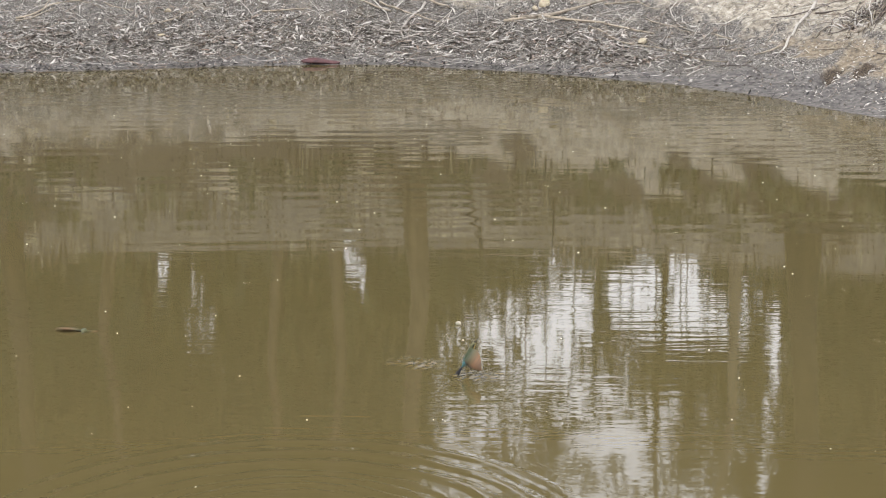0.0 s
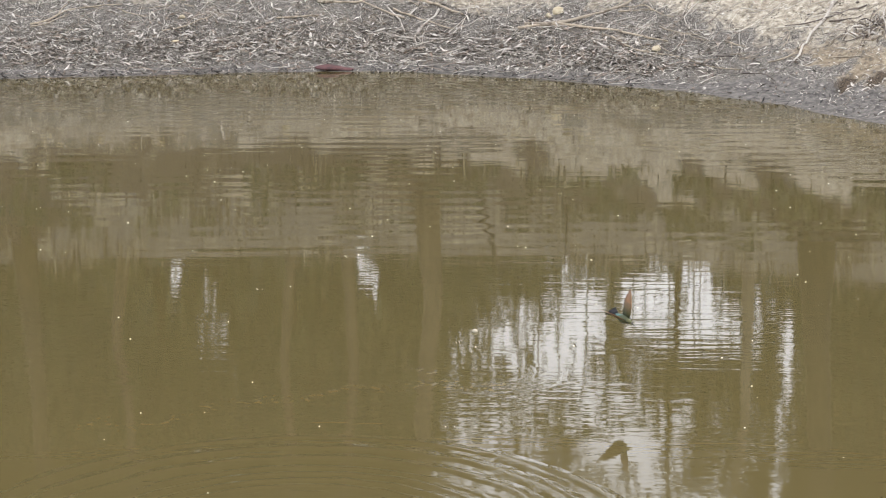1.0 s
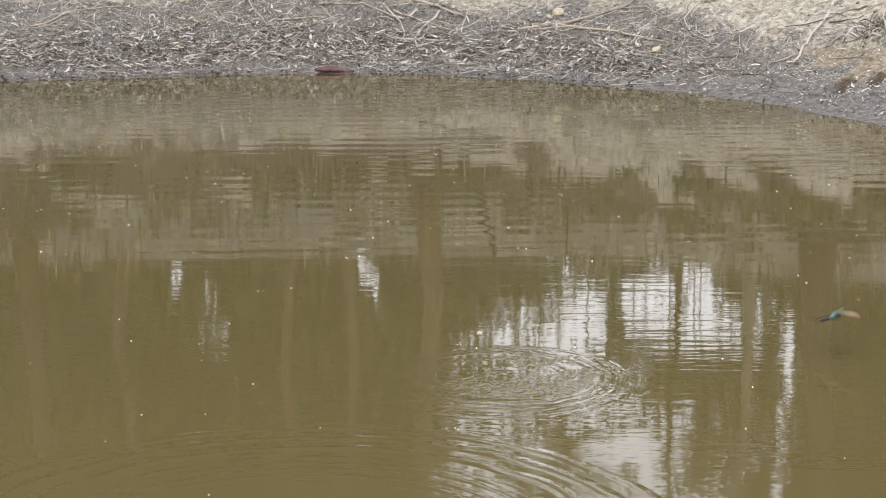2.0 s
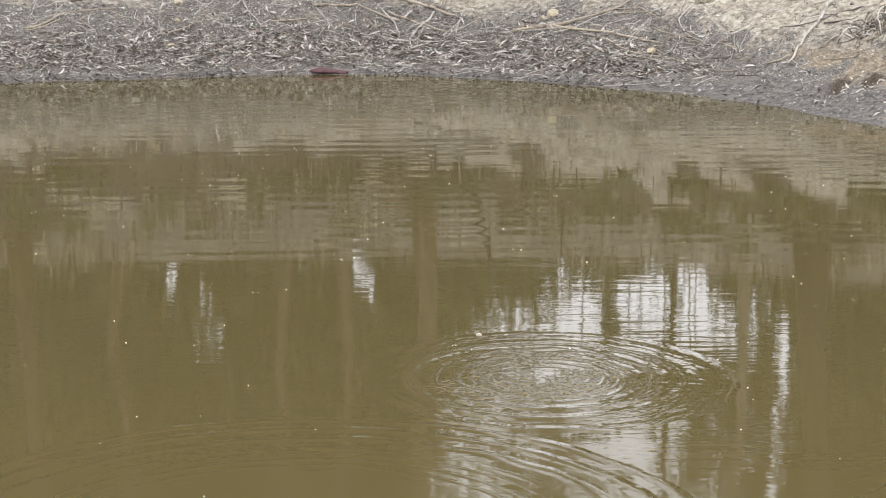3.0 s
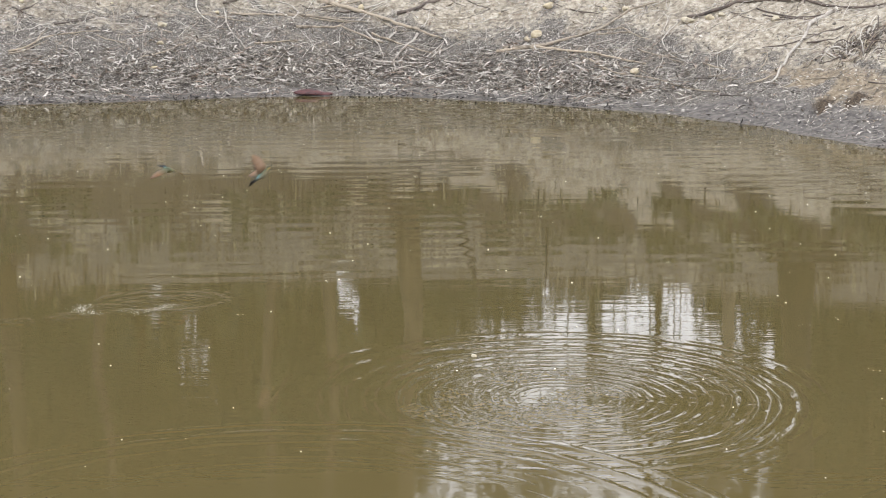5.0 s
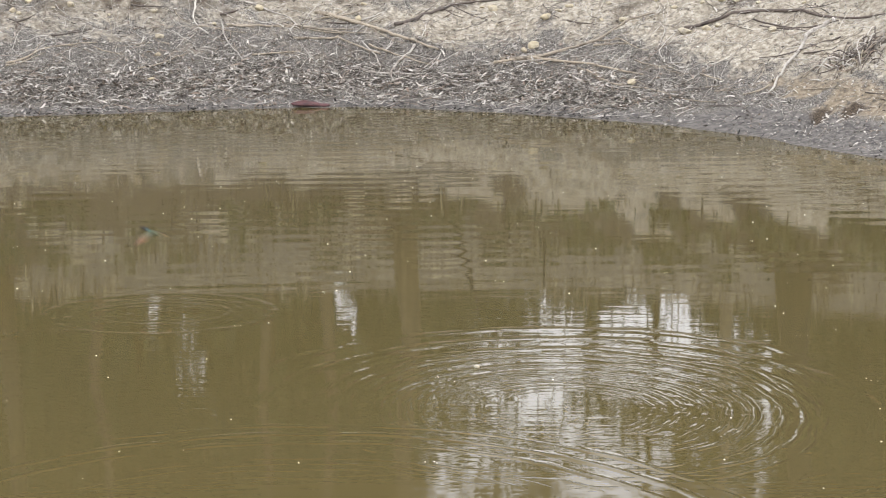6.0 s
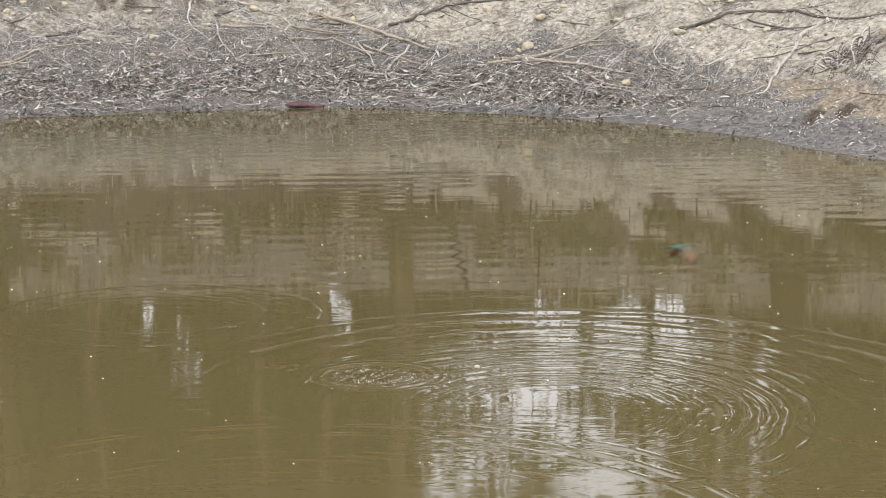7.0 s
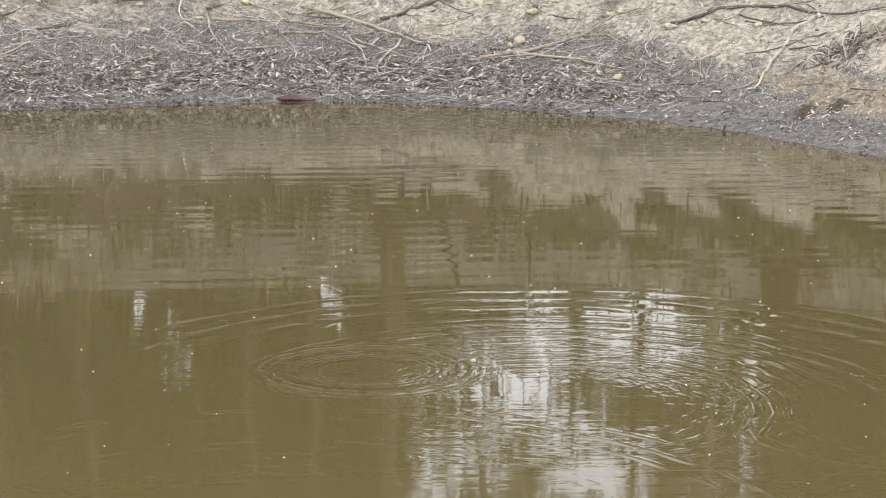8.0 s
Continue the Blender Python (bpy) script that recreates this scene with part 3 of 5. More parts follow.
def branch(material, radius, *spots):
    """A dead stick along plan points, bent over the ground, with side twigs."""
    rng = stick_rng
    ob = new("stick")
    x0, y0 = spots[0]
    ob.location = (x0, y0, height(x0, y0))
    line = []
    for (ax, ay), (bx, by) in zip(spots, spots[1:]):
        n = max(2, int(math.hypot(bx - ax, by - ay) / 0.07))
        line += [(ax + (bx - ax) * k / n, ay + (by - ay) * k / n) for k in range(n)]
    line.append(spots[-1])
    soft = [line[0]] + [tuple((a + 2 * b + c) / 4 for a, b, c in zip(*t)) for t in zip(line, line[1:], line[2:])] + [line[-1]]
    ground = [height(x, y) for x, y in soft]
    pts, radii = [], []
    for i, (x, y) in enumerate(soft):
        near = ground[max(0, i - 2):i + 3]
        z = max(sum(near) / len(near), ground[i] - 0.4 * radius) + radius * 0.75
        pts.append(Vector((x + rng.normal() * radius * 0.5, y + rng.normal() * radius * 0.5, z)) - ob.location)
        radii.append(radius * (1.08 - 0.62 * i / (len(soft) - 1)) * rng.uniform(0.86, 1.14))
    bm = bmesh.new()
    tube(bm, pts, radii, 7)
    part("stem", bm, material, ob)
    # forks
    for _ in range(1 + len(pts) // 7):
        i = int(rng.integers(1, max(2, len(pts) - 1)))
        ahead = pts[min(i + 1, len(pts) - 1)] - pts[i - 1]
        ahead.normalize()
        side = Vector((-ahead.y, ahead.x, 0)) * (1 if rng.random() < 0.5 else -1)
        length = rng.uniform(0.08, 0.3)
        way = (ahead * 0.8 + side * rng.uniform(0.3, 0.9)).normalized()
        bend = Vector((rng.normal(), rng.normal(), 0)) * 0.02
        fork = [pts[i]]
        for f in (0.35, 0.7, 1.0):
            p = pts[i] + way * length * f + bend * f
            g = height(p.x + ob.location.x, p.y + ob.location.y) - ob.location.z
            p.z = max(g, pts[i].z - 0.25 * length * f) + radius * 0.4
            fork.append(p)
        r = min(radii[i] * 0.55, 0.006)
        bm = bmesh.new()
        tube(bm, fork, [r, r * 0.85, r * 0.65, r * 0.35], 5)
        part("fork", bm, material, ob)
    tagged(ob, STICK_WORDS[material.name], "stick", "dead sticks on the bank")


def stone(x, y, radius, squash, seed):
    rng = np.random.default_rng(900 + seed)
    bm = bmesh.new()
    bmesh.ops.create_icosphere(bm, subdivisions=3, radius=1.0)
    cuts = [(Vector(rng.normal(size=3)).normalized(), rng.uniform(0.45, 0.8)) for _ in range(9)]
    for v in bm.verts:
        for n, reach in cuts:
            over = v.co.dot(n) - reach
            if over > 0:
                v.co -= n * over * 0.85
        v.co *= 1 + 0.06 * noise.noise(v.co * 3 + Vector((seed, 0, 0)))
        v.co = Vector((v.co.x * 1.12, v.co.y * 0.95, v.co.z * squash)) * radius
    me = bpy.data.meshes.new("stone")
    bm.to_mesh(me)
    bm.free()
    me.materials.append(STONE)
    me.polygons.foreach_set("use_smooth", [True] * len(me.polygons))
    ob = new("stone", me)
    ob.matrix_world = pose(x, y, height(x, y) + radius * squash * 0.28, 0, 0, rng.uniform(0, 360))
    tagged(ob, "cream sandstone lump bedded in the clay bank", "stone", "stones on the bank")


def leaf_shape(rng, length, width, curl):
    """A narrow curled dry gum leaf: verts, faces. Two strips along a midrib."""
    n, verts, faces = 4, [], []
    bend, twist = rng.uniform(-0.3, 0.3), rng.uniform(-0.9, 0.9)
    for i in range(n + 1):
        f = i / n
        w = width * 0.5 * math.sin(math.pi * (0.06 + 0.88 * f)) ** 0.8
        x, y, z = length * (f - 0.5), bend * length * f * f, curl * length * (f - 0.5) ** 2 * 2
        a = twist * (f - 0.5)
        for s in (-1, 0, 1):
            verts.append((x, y + s * w * math.cos(a), z + s * w * math.sin(a) + (abs(s) * w * 0.5)))
    for i in range(n):
        for k in (0, 1):
            a = 3 * i + k
            faces.append((a, a + 1, a + 4, a + 3))
    return verts, faces


def bank_spot(rng, low, high, x0=-4.9, x1=5.2):
    """A random plan point at a distance from the waterline between low and high."""
    while True:
        theta, d = rng.uniform(-32, 58), rng.uniform(low, high)
        r = float(shore_radius(theta)) + d
        x, y = POND[0] + r * math.sin(radians(theta)), POND[1] + r * math.cos(radians(theta))
        if x0 < x < x1:
            return x, y, d


def leaf_density(x, d):
    """How thick the litter lies: a drift just above the mud, thin higher up."""
    drift = math.exp(-((d - 0.6) / 0.34) ** 2) * (1.0 if x < 1.7 else max(0.04, 1 - (x - 1.7) * 1.1))
    patch = float(lattice(x * 1.6 + 7, d * 2.5, 31))
    clump = float(lattice(x * 4.5 + 2, d * 7, 33))
    return (drift * (0.1 + 1.3 * patch * (0.4 + 1.1 * clump)) + 0.12 * math.exp(-d / 1.2)) * (1 if x < 2.3 else 0.3)


def build_litter():
    rng = np.random.default_rng(404)
    litter = new("leaf_litter")
    shapes = []
    for k in range(14):
        v, f = leaf_shape(rng, rng.uniform(0.06, 0.14), rng.uniform(0.010, 0.026), rng.uniform(-0.35, 0.45))
        me = bpy.data.meshes.new("leaf")
        me.from_pydata(v, [], f)
        me.materials.append(LITTER)
        shapes.append((me, np.array(v), np.array(f)))
    made, beds, count, verts, faces = 0, 0, 0, [], []
    while beds < 7600:
        x, y, d = bank_spot(rng, 0.06, 2.4)
        if d < (0.3 if x < 1.8 else 0.45) and rng.random() < 0.9:
            continue
        if rng.random() > leaf_density(x, d):
            continue
        m = pose(x, y, height(x, y) + rng.uniform(0.003, 0.03), rng.normal() * 20, rng.normal() * 16, rng.uniform(0, 360))
        me, v, f = shapes[int(rng.integers(14))]
        if made < 300 and d < 0.75 and rng.random() < 0.15:
            ob = new("leaf", me)
            ob.matrix_world = m
            ob.parent = litter
            made += 1
            continue
        scale = rng.uniform(0.3, 1.15)
        r = np.array(m.to_3x3())
        verts.append((v * scale) @ r.T + np.array(m.translation))
        faces.append(f + count)
        count += len(v)
        beds += 1
    bed = mesh_object("leaf_bed", np.concatenate(verts).tolist(), np.concatenate(faces).tolist(), LITTER_BED, False)
    bed.parent = litter
    tagged(bed, "thick drift of pale dry gum leaves", kind="stuff")
    tagged(litter, "drift of curled pale dry gum leaves along the waterline", "leaves")


build_litter()


def build_twigs():
    """Thin broken twigs strewn over the whole bank."""
    rng = np.random.default_rng(818)
    thing = new("brushwood")
    rest_v, rest_f, singles = [], [], 0
    for _ in range(3600):
        x, y, d = bank_spot(rng, 0.08, 2.4)
        if (x > 1.7 and d < 0.7 or x > 2.6 and d < 1.35) and rng.random() < 0.94:
            continue
        n, length = 4, rng.uniform(0.05, 0.4)
        turn, bend, r = rng.uniform(0, math.tau), rng.normal() * 0.9, rng.uniform(0.0013, 0.004)
        lift = rng.uniform(0, 0.05) * (rng.random() < 0.4)
        a = turn + bend * np.arange(n + 1) / n
        px, py = x + length * np.arange(n + 1) / n * np.cos(a), y + length * np.arange(n + 1) / n * np.sin(a)
        pz = land(px, py) + r + lift * np.sin(np.arange(n + 1) / n * 2.4)
        verts, faces = [], []
        for i in range(n + 1):
            k = r * (1 - 0.6 * i / n)
            verts += [(px[i] - k * math.sin(turn), py[i] + k * math.cos(turn), pz[i]), (px[i] + k * math.sin(turn), py[i] - k * math.cos(turn), pz[i]), (px[i], py[i], pz[i] + 1.6 * k)]
        for i in range(n):
            b = 3 * i
            faces += [(b, b + 1, b + 4, b + 3), (b + 1, b + 2, b + 5, b + 4), (b + 2, b, b + 3, b + 5)]
        if singles < 300 and d < 1.6 and length > 0.17 and r > 0.0022:
            ob = mesh_object("twig", verts, faces, LITTER)
            ob.parent = thing
            singles += 1
            continue
        base = len(rest_v)
        rest_v += verts
        rest_f += [tuple(base + v for v in f) for f in faces]
    bed = mesh_object("twig_bed", rest_v, rest_f, LITTER_BED)
    bed.parent = thing
    tagged(bed, "finer broken twigs", kind="stuff")
    tagged(thing, "thin broken dry twigs strewn over the bank", "twigs")


build_twigs()


def build_crumbs():
    """Broken bits of leaf and bark, over mud and ash alike."""
    rng = np.random.default_rng(515)
    verts, faces = [], []
    for _ in range(15000):
        x, y, d = bank_spot(rng, 0.02, 2.4)
        if d < 0.2 and rng.random() < 0.45:
            continue
        a, tip, ln, wd = rng.uniform(0, math.tau), rng.normal() * 0.35, rng.uniform(0.008, 0.045), rng.uniform(0.004, 0.015)
        u, w = np.array((math.cos(a), math.sin(a), tip)) * ln * 0.5, np.array((-math.sin(a), math.cos(a), rng.normal() * 0.35)) * wd * 0.5
        c = np.array((x, y, height(x, y) + rng.uniform(0.002, 0.01)))
        b = len(verts)
        verts += [tuple(c - u), tuple(c + w * rng.uniform(0.5, 1.2)), tuple(c + u), tuple(c - w * rng.uniform(0.5, 1.2))]
        faces.append((b, b + 1, b + 2, b + 3))
    ob = mesh_object("leaf_crumbs", verts, faces, LITTER_BED, False)
    tagged(ob, "broken bits of dry leaf and bark on the soil", "litter", kind="stuff")


build_crumbs()


def build_shore_debris():
    """Sodden black leaves and bark bits stranded along the waterline."""
    rng = np.random.default_rng(717)
    s = Shade("sodden_leaf")
    sodden = s.done(s.ramp(s.island(), (0.0, (0.012, 0.01, 0.009)), (0.7, (0.035, 0.03, 0.026)), (1.0, (0.12, 0.105, 0.09))), 0.45, None)
    verts, faces, count = [], [], 0
    for _ in range(1500):
        x, y, d = bank_spot(rng, -0.02, 0.3)
        if rng.random() > math.exp(-max(0.0, d - 0.04) / 0.1) + 0.05 or x > 1.6 and rng.random() < 0.9:
            continue
        v, f = leaf_shape(rng, rng.uniform(0.02, 0.07), rng.uniform(0.006, 0.018), rng.uniform(-0.5, 1.0))
        m = pose(x, y, max(0.0, height(x, y)) + rng.uniform(0.003, 0.014), rng.normal() * 28, rng.normal() * 24, rng.uniform(0, 360))
        verts.append(np.array(v) @ np.array(m.to_3x3()).T + np.array(m.translation))
        faces.append(np.array(f) + count)
        count += len(v)
    ob = mesh_object("shore_debris", np.concatenate(verts).tolist(), np.concatenate(faces).tolist(), sodden, False)
    tagged(ob, "sodden black leaf scraps stranded along the waterline", "litter", kind="stuff")


build_shore_debris()


def build_pebbles():
    rng = np.random.default_rng(3)
    t = (1 + 5 ** 0.5) / 2
    ico = np.array([(-1, t, 0), (1, t, 0), (-1, -t, 0), (1, -t, 0), (0, -1, t), (0, 1, t), (0, -1, -t), (0, 1, -t), (t, 0, -1), (t, 0, 1), (-t, 0, -1), (-t, 0, 1)]) / 1.9
    tri = np.array([(0, 11, 5), (0, 5, 1), (0, 1, 7), (0, 7, 10), (0, 10, 11), (1, 5, 9), (5, 11, 4), (11, 10, 2), (10, 7, 6), (7, 1, 8), (3, 9, 4), (3, 4, 2), (3, 2, 6), (3, 6, 8), (3, 8, 9), (4, 9, 5), (2, 4, 11), (6, 2, 10), (8, 6, 7), (9, 8, 1)])
    verts, faces = [], []
    for k in range(3800):
        x, y, d = bank_spot(rng, 0.1, 2.4)
        if d < 1.0 and rng.random() < 0.35:
            continue
        r = rng.uniform(0.003, 0.011) * (1.8 if rng.random() < 0.08 else 1)
        verts.append(ico * rng.uniform(0.7, 1.2, (1, 3)) * r * (1 + 0.25 * rng.normal(size=(12, 1))) + (x, y, height(x, y) + 0.2 * r))
        faces.append(tri + 12 * (len(verts) - 1))
    ob = mesh_object("pebbles", np.concatenate(verts).tolist(), np.concatenate(faces).tolist(), LITTER_BED, False)
    tagged(ob, "small pale pebbles and clods on the bank", "pebbles", kind="stuff")


build_pebbles()


# ---- fallen sticks, where they lie on the bank (plan x, y) ----
branch(STICK_TAN, 0.0104, (-3.91, 17.92), (-3.65, 18.17), (-3.43, 18.34), (-3.15, 18.48))
branch(STICK_PALE, 0.0107, (-2.30, 19.37), (-2.31, 19.08), (-2.24, 18.90), (-2.13, 18.78))
branch(STICK_PALE, 0.0084, (-2.03, 19.07), (-1.96, 18.80), (-1.82, 18.58), (-1.76, 18.38))
branch(STICK_TAN, 0.0096, (-1.98, 19.03), (-1.65, 19.08), (-1.24, 19.09), (-0.77, 18.97))
branch(STICK_PALE, 0.0119, (-1.94, 19.47), (-1.65, 19.37), (-1.35, 19.21), (-1.30, 19.13), (-1.35, 19.00), (-1.27, 18.88))
branch(STICK_DARK, 0.0108, (-2.03, 19.11), (-1.90, 19.25), (-1.75, 19.39))
branch(STICK_PALE, 0.0087, (-2.50, 17.72), (-2.09, 17.92), (-1.89, 18.30))
branch(STICK_PALE, 0.0072, (-1.89, 18.37), (-1.71, 18.22), (-1.57, 17.98))
branch(STICK_TAN, 0.0094, (-1.68, 18.59), (-1.44, 18.66), (-1.22, 18.67))
branch(STICK_PALE, 0.0084, (-2.75, 18.73), (-2.73, 18.50), (-2.82, 18.57))
branch(STICK_PALE, 0.0069, (-2.48, 18.77), (-2.37, 18.71), (-2.26, 18.60))
branch(STICK_DARK, 0.0085, (-4.03, 18.69), (-3.92, 18.63), (-3.81, 18.54))
branch(STICK_DARK, 0.0095, (-3.59, 18.44), (-3.43, 18.62), (-3.24, 18.67))
branch(STICK_TAN, 0.0068, (-3.18, 18.41), (-3.03, 18.39), (-2.88, 18.25))
branch(STICK_DARK, 0.0087, (-2.93, 19.16), (-2.75, 19.15), (-2.57, 19.15))
branch(STICK_TAN, 0.0212, (-1.11, 19.29), (-0.80, 19.18), (-0.54, 19.04), (-0.31, 18.90), (-0.03, 18.64), (0.15, 18.49))
branch(STICK_TAN, 0.0137, (-1.30, 18.90), (-0.94, 18.86), (-0.63, 18.70), (-0.43, 18.62))
branch(STICK_PALE, 0.0094, (-0.63, 18.77), (-0.50, 18.62), (-0.43, 18.46), (-0.48, 18.26))
branch(STICK_PALE, 0.0124, (-0.10, 18.64), (-0.31, 18.42), (-0.35, 18.29), (-0.30, 18.10))
branch(STICK_PALE, 0.0103, (-0.68, 18.41), (-0.40, 18.35), (-0.08, 18.19), (0.02, 18.26))
branch(STICK_DARK, 0.0161, (-0.31, 19.03), (0.05, 19.18), (0.26, 19.28), (0.72, 19.21), (1.04, 19.12))
branch(STICK_TAN, 0.0128, (-1.41, 19.10), (-1.03, 19.08), (-0.61, 18.88))
branch(STICK_TAN, 0.0163, (0.70, 18.13), (0.99, 18.06), (1.23, 18.09), (1.48, 18.06), (1.67, 18.09), (1.89, 18.28), (2.17, 18.27))
branch(STICK_TAN, 0.0151, (0.63, 18.09), (0.85, 18.09), (1.09, 18.04), (1.46, 17.79), (1.61, 17.69), (1.96, 17.29))
branch(STICK_PALE, 0.0076, (-0.64, 19.14), (-0.52, 19.25), (-0.39, 19.30))
branch(STICK_PALE, 0.0079, (0.01, 19.05), (-0.02, 18.91), (-0.05, 18.70))
branch(STICK_PALE, 0.0083, (-1.00, 18.52), (-0.93, 18.42), (-0.87, 18.31))
branch(STICK_TAN, 0.0094, (-0.56, 18.73), (-0.40, 18.69), (-0.26, 18.53), (0.04, 18.36))
branch(STICK_TAN, 0.0063, (0.22, 18.80), (0.25, 18.62), (0.29, 18.47))
branch(STICK_PALE, 0.0079, (2.34, 17.84), (2.11, 17.57), (2.17, 17.25), (2.30, 17.10))
branch(STICK_PALE, 0.0065, (2.26, 17.99), (2.18, 17.79), (2.11, 17.57))
branch(STICK_DARK, 0.0169, (2.39, 17.77), (2.52, 17.84), (2.78, 17.78), (3.06, 17.72), (3.33, 17.57), (3.50, 17.17), (3.84, 16.99), (4.17, 16.73))
branch(STICK_PALE, 0.0172, (3.56, 17.07), (3.36, 16.98), (3.24, 16.73), (3.11, 16.64), (2.99, 16.36), (2.89, 16.17))
branch(STICK_TAN, 0.0093, (2.92, 16.33), (2.80, 16.29), (2.69, 16.26))
branch(STICK_DARK, 0.0086, (3.62, 16.76), (3.33, 16.75), (3.09, 16.75), (2.92, 16.80))
branch(STICK_DARK, 0.0089, (2.99, 17.63), (3.16, 17.41), (3.32, 17.11), (3.48, 17.06))
branch(STICK_TAN, 0.0096, (1.41, 17.79), (1.70, 17.28), (2.01, 17.01), (2.16, 16.72), (2.48, 16.37))
branch(STICK_TAN, 0.0091, (1.56, 18.01), (1.73, 17.98), (1.88, 17.90))
branch(STICK_PALE, 0.0078, (2.25, 18.53), (2.21, 18.33), (2.17, 18.19))
branch(STICK_TAN, 0.0082, (2.43, 17.03), (2.51, 16.87), (2.58, 16.74))
branch(STICK_DARK, 0.0083, (1.35, 18.53), (1.47, 18.45), (1.61, 18.34))
branch(STICK_TAN, 0.0074, (1.91, 17.59), (2.04, 17.36), (2.22, 17.20))
branch(STICK_PALE, 0.0074, (0.51, 17.75), (0.80, 17.73), (1.07, 17.41))
branch(STICK_PALE, 0.0071, (-1.13, 17.99), (-0.82, 18.15), (-0.60, 18.13))
branch(STICK_DARK, 0.0076, (3.28, 16.68), (3.44, 16.61), (3.56, 16.63))
branch(STICK_PALE, 0.0080, (2.13, 16.43), (2.23, 16.48), (2.32, 16.53))
branch(STICK_TAN, 0.0073, (3.17, 16.08), (3.32, 15.99), (3.47, 15.69))
branch(STICK_DARK, 0.0080, (-3.81, 18.82), (-3.89, 18.66), (-3.99, 18.61))
branch(STICK_TAN, 0.0087, (-0.63, 19.39), (-0.80, 19.24), (-1.08, 19.16))
branch(STICK_DARK, 0.0080, (0.27, 19.24), (0.44, 19.05), (0.60, 18.90))
# finer roots and twigs tangled among them
branch(STICK_TAN, 0.0090, (-1.92, 19.03), (-1.65, 19.07), (-1.43, 19.11), (-1.20, 19.08), (-0.98, 19.07), (-0.81, 19.04), (-0.53, 18.94))
branch(STICK_TAN, 0.0063, (-1.04, 19.14), (-0.87, 19.28), (-0.74, 19.46), (-0.60, 19.59))
branch(STICK_PALE, 0.0068, (-0.69, 18.84), (-0.64, 19.03), (-0.56, 19.18), (-0.45, 19.24), (-0.37, 19.28))
branch(STICK_PALE, 0.0061, (-0.59, 19.06), (-0.60, 18.83))
branch(STICK_TAN, 0.0067, (-0.59, 19.11), (-0.47, 18.94), (-0.36, 18.86), (-0.22, 18.70))
branch(STICK_PALE, 0.0065, (-0.79, 18.37), (-0.67, 18.40), (-0.57, 18.38), (-0.49, 18.35), (-0.35, 18.30))
branch(STICK_PALE, 0.0065, (-0.22, 18.44), (-0.28, 18.31), (-0.26, 18.22), (-0.32, 18.13))
branch(STICK_PALE, 0.0050, (-0.11, 18.87), (-0.15, 19.00), (-0.12, 19.12))
branch(STICK_PALE, 0.0059, (-1.80, 17.98), (-1.78, 18.08), (-1.72, 18.17))
branch(STICK_PALE, 0.0064, (-2.47, 17.79), (-2.35, 17.86), (-2.22, 17.92), (-2.12, 17.94), (-2.05, 18.08), (-2.01, 18.25), (-1.91, 18.29))
branch(STICK_TAN, 0.0070, (-2.72, 18.11), (-2.60, 18.22), (-2.48, 18.30), (-2.40, 18.36), (-2.28, 18.45))
branch(STICK_PALE, 0.0060, (-2.28, 18.50), (-2.16, 18.39), (-2.03, 18.41), (-1.95, 18.41))
branch(STICK_PALE, 0.0055, (-2.26, 18.83), (-2.32, 18.70), (-2.43, 18.65))
branch(STICK_TAN, 0.0080, (-3.92, 17.90), (-3.80, 17.95), (-3.69, 18.10), (-3.59, 18.14))
branch(STICK_TAN, 0.0053, (-3.68, 17.76), (-3.56, 17.79), (-3.50, 18.02), (-3.40, 18.10))
branch(STICK_DARK, 0.0055, (-2.85, 18.86), (-2.73, 18.83))
branch(STICK_DARK, 0.0050, (-3.46, 18.61), (-3.26, 18.71), (-3.10, 18.76))
branch(STICK_TAN, 0.0067, (-2.49, 19.13), (-2.43, 18.98), (-2.36, 18.92))
branch(STICK_TAN, 0.0067, (-2.25, 18.95), (-2.08, 18.95), (-1.91, 18.94), (-1.75, 18.93))
branch(STICK_PALE, 0.0064, (0.09, 18.28), (0.29, 18.11), (0.45, 18.10), (0.58, 18.04), (0.62, 18.19))
branch(STICK_PALE, 0.0090, (0.53, 18.14), (0.72, 18.07), (0.93, 18.04), (1.09, 18.03))
branch(STICK_PALE, 0.0063, (1.34, 17.93), (1.55, 17.88), (1.71, 17.92), (1.88, 17.88))
branch(STICK_TAN, 0.0063, (1.77, 18.02), (1.85, 17.95), (1.91, 17.86), (1.98, 17.72), (2.05, 17.67))
branch(STICK_TAN, 0.0057, (1.71, 17.61), (1.72, 17.46), (1.74, 17.26))
branch(STICK_PALE, 0.0060, (1.55, 17.30), (1.68, 17.29), (1.79, 17.14), (1.91, 17.04), (2.03, 16.80))
branch(STICK_TAN, 0.0051, (1.86, 17.30), (1.92, 17.15), (1.97, 17.03))
branch(STICK_PALE, 0.0048, (0.72, 18.19), (0.79, 18.29), (0.86, 18.32))
branch(STICK_TAN, 0.0049, (0.19, 18.87), (0.25, 18.74), (0.31, 18.60), (0.30, 18.47))
branch(STICK_DARK, 0.0062, (0.17, 19.28), (0.25, 19.12), (0.37, 19.01))
branch(STICK_DARK, 0.0055, (1.14, 18.95), (1.23, 18.64), (1.28, 18.55))
branch(STICK_TAN, 0.0056, (2.07, 17.33), (2.18, 17.20), (2.30, 17.11))
branch(STICK_PALE, 0.0058, (2.12, 16.28), (2.19, 16.39), (2.28, 16.43), (2.37, 16.38))
branch(STICK_TAN, 0.0059, (2.44, 16.72), (2.54, 16.65), (2.65, 16.64))
branch(STICK_TAN, 0.0059, (2.49, 16.57), (2.59, 16.55), (2.67, 16.60))
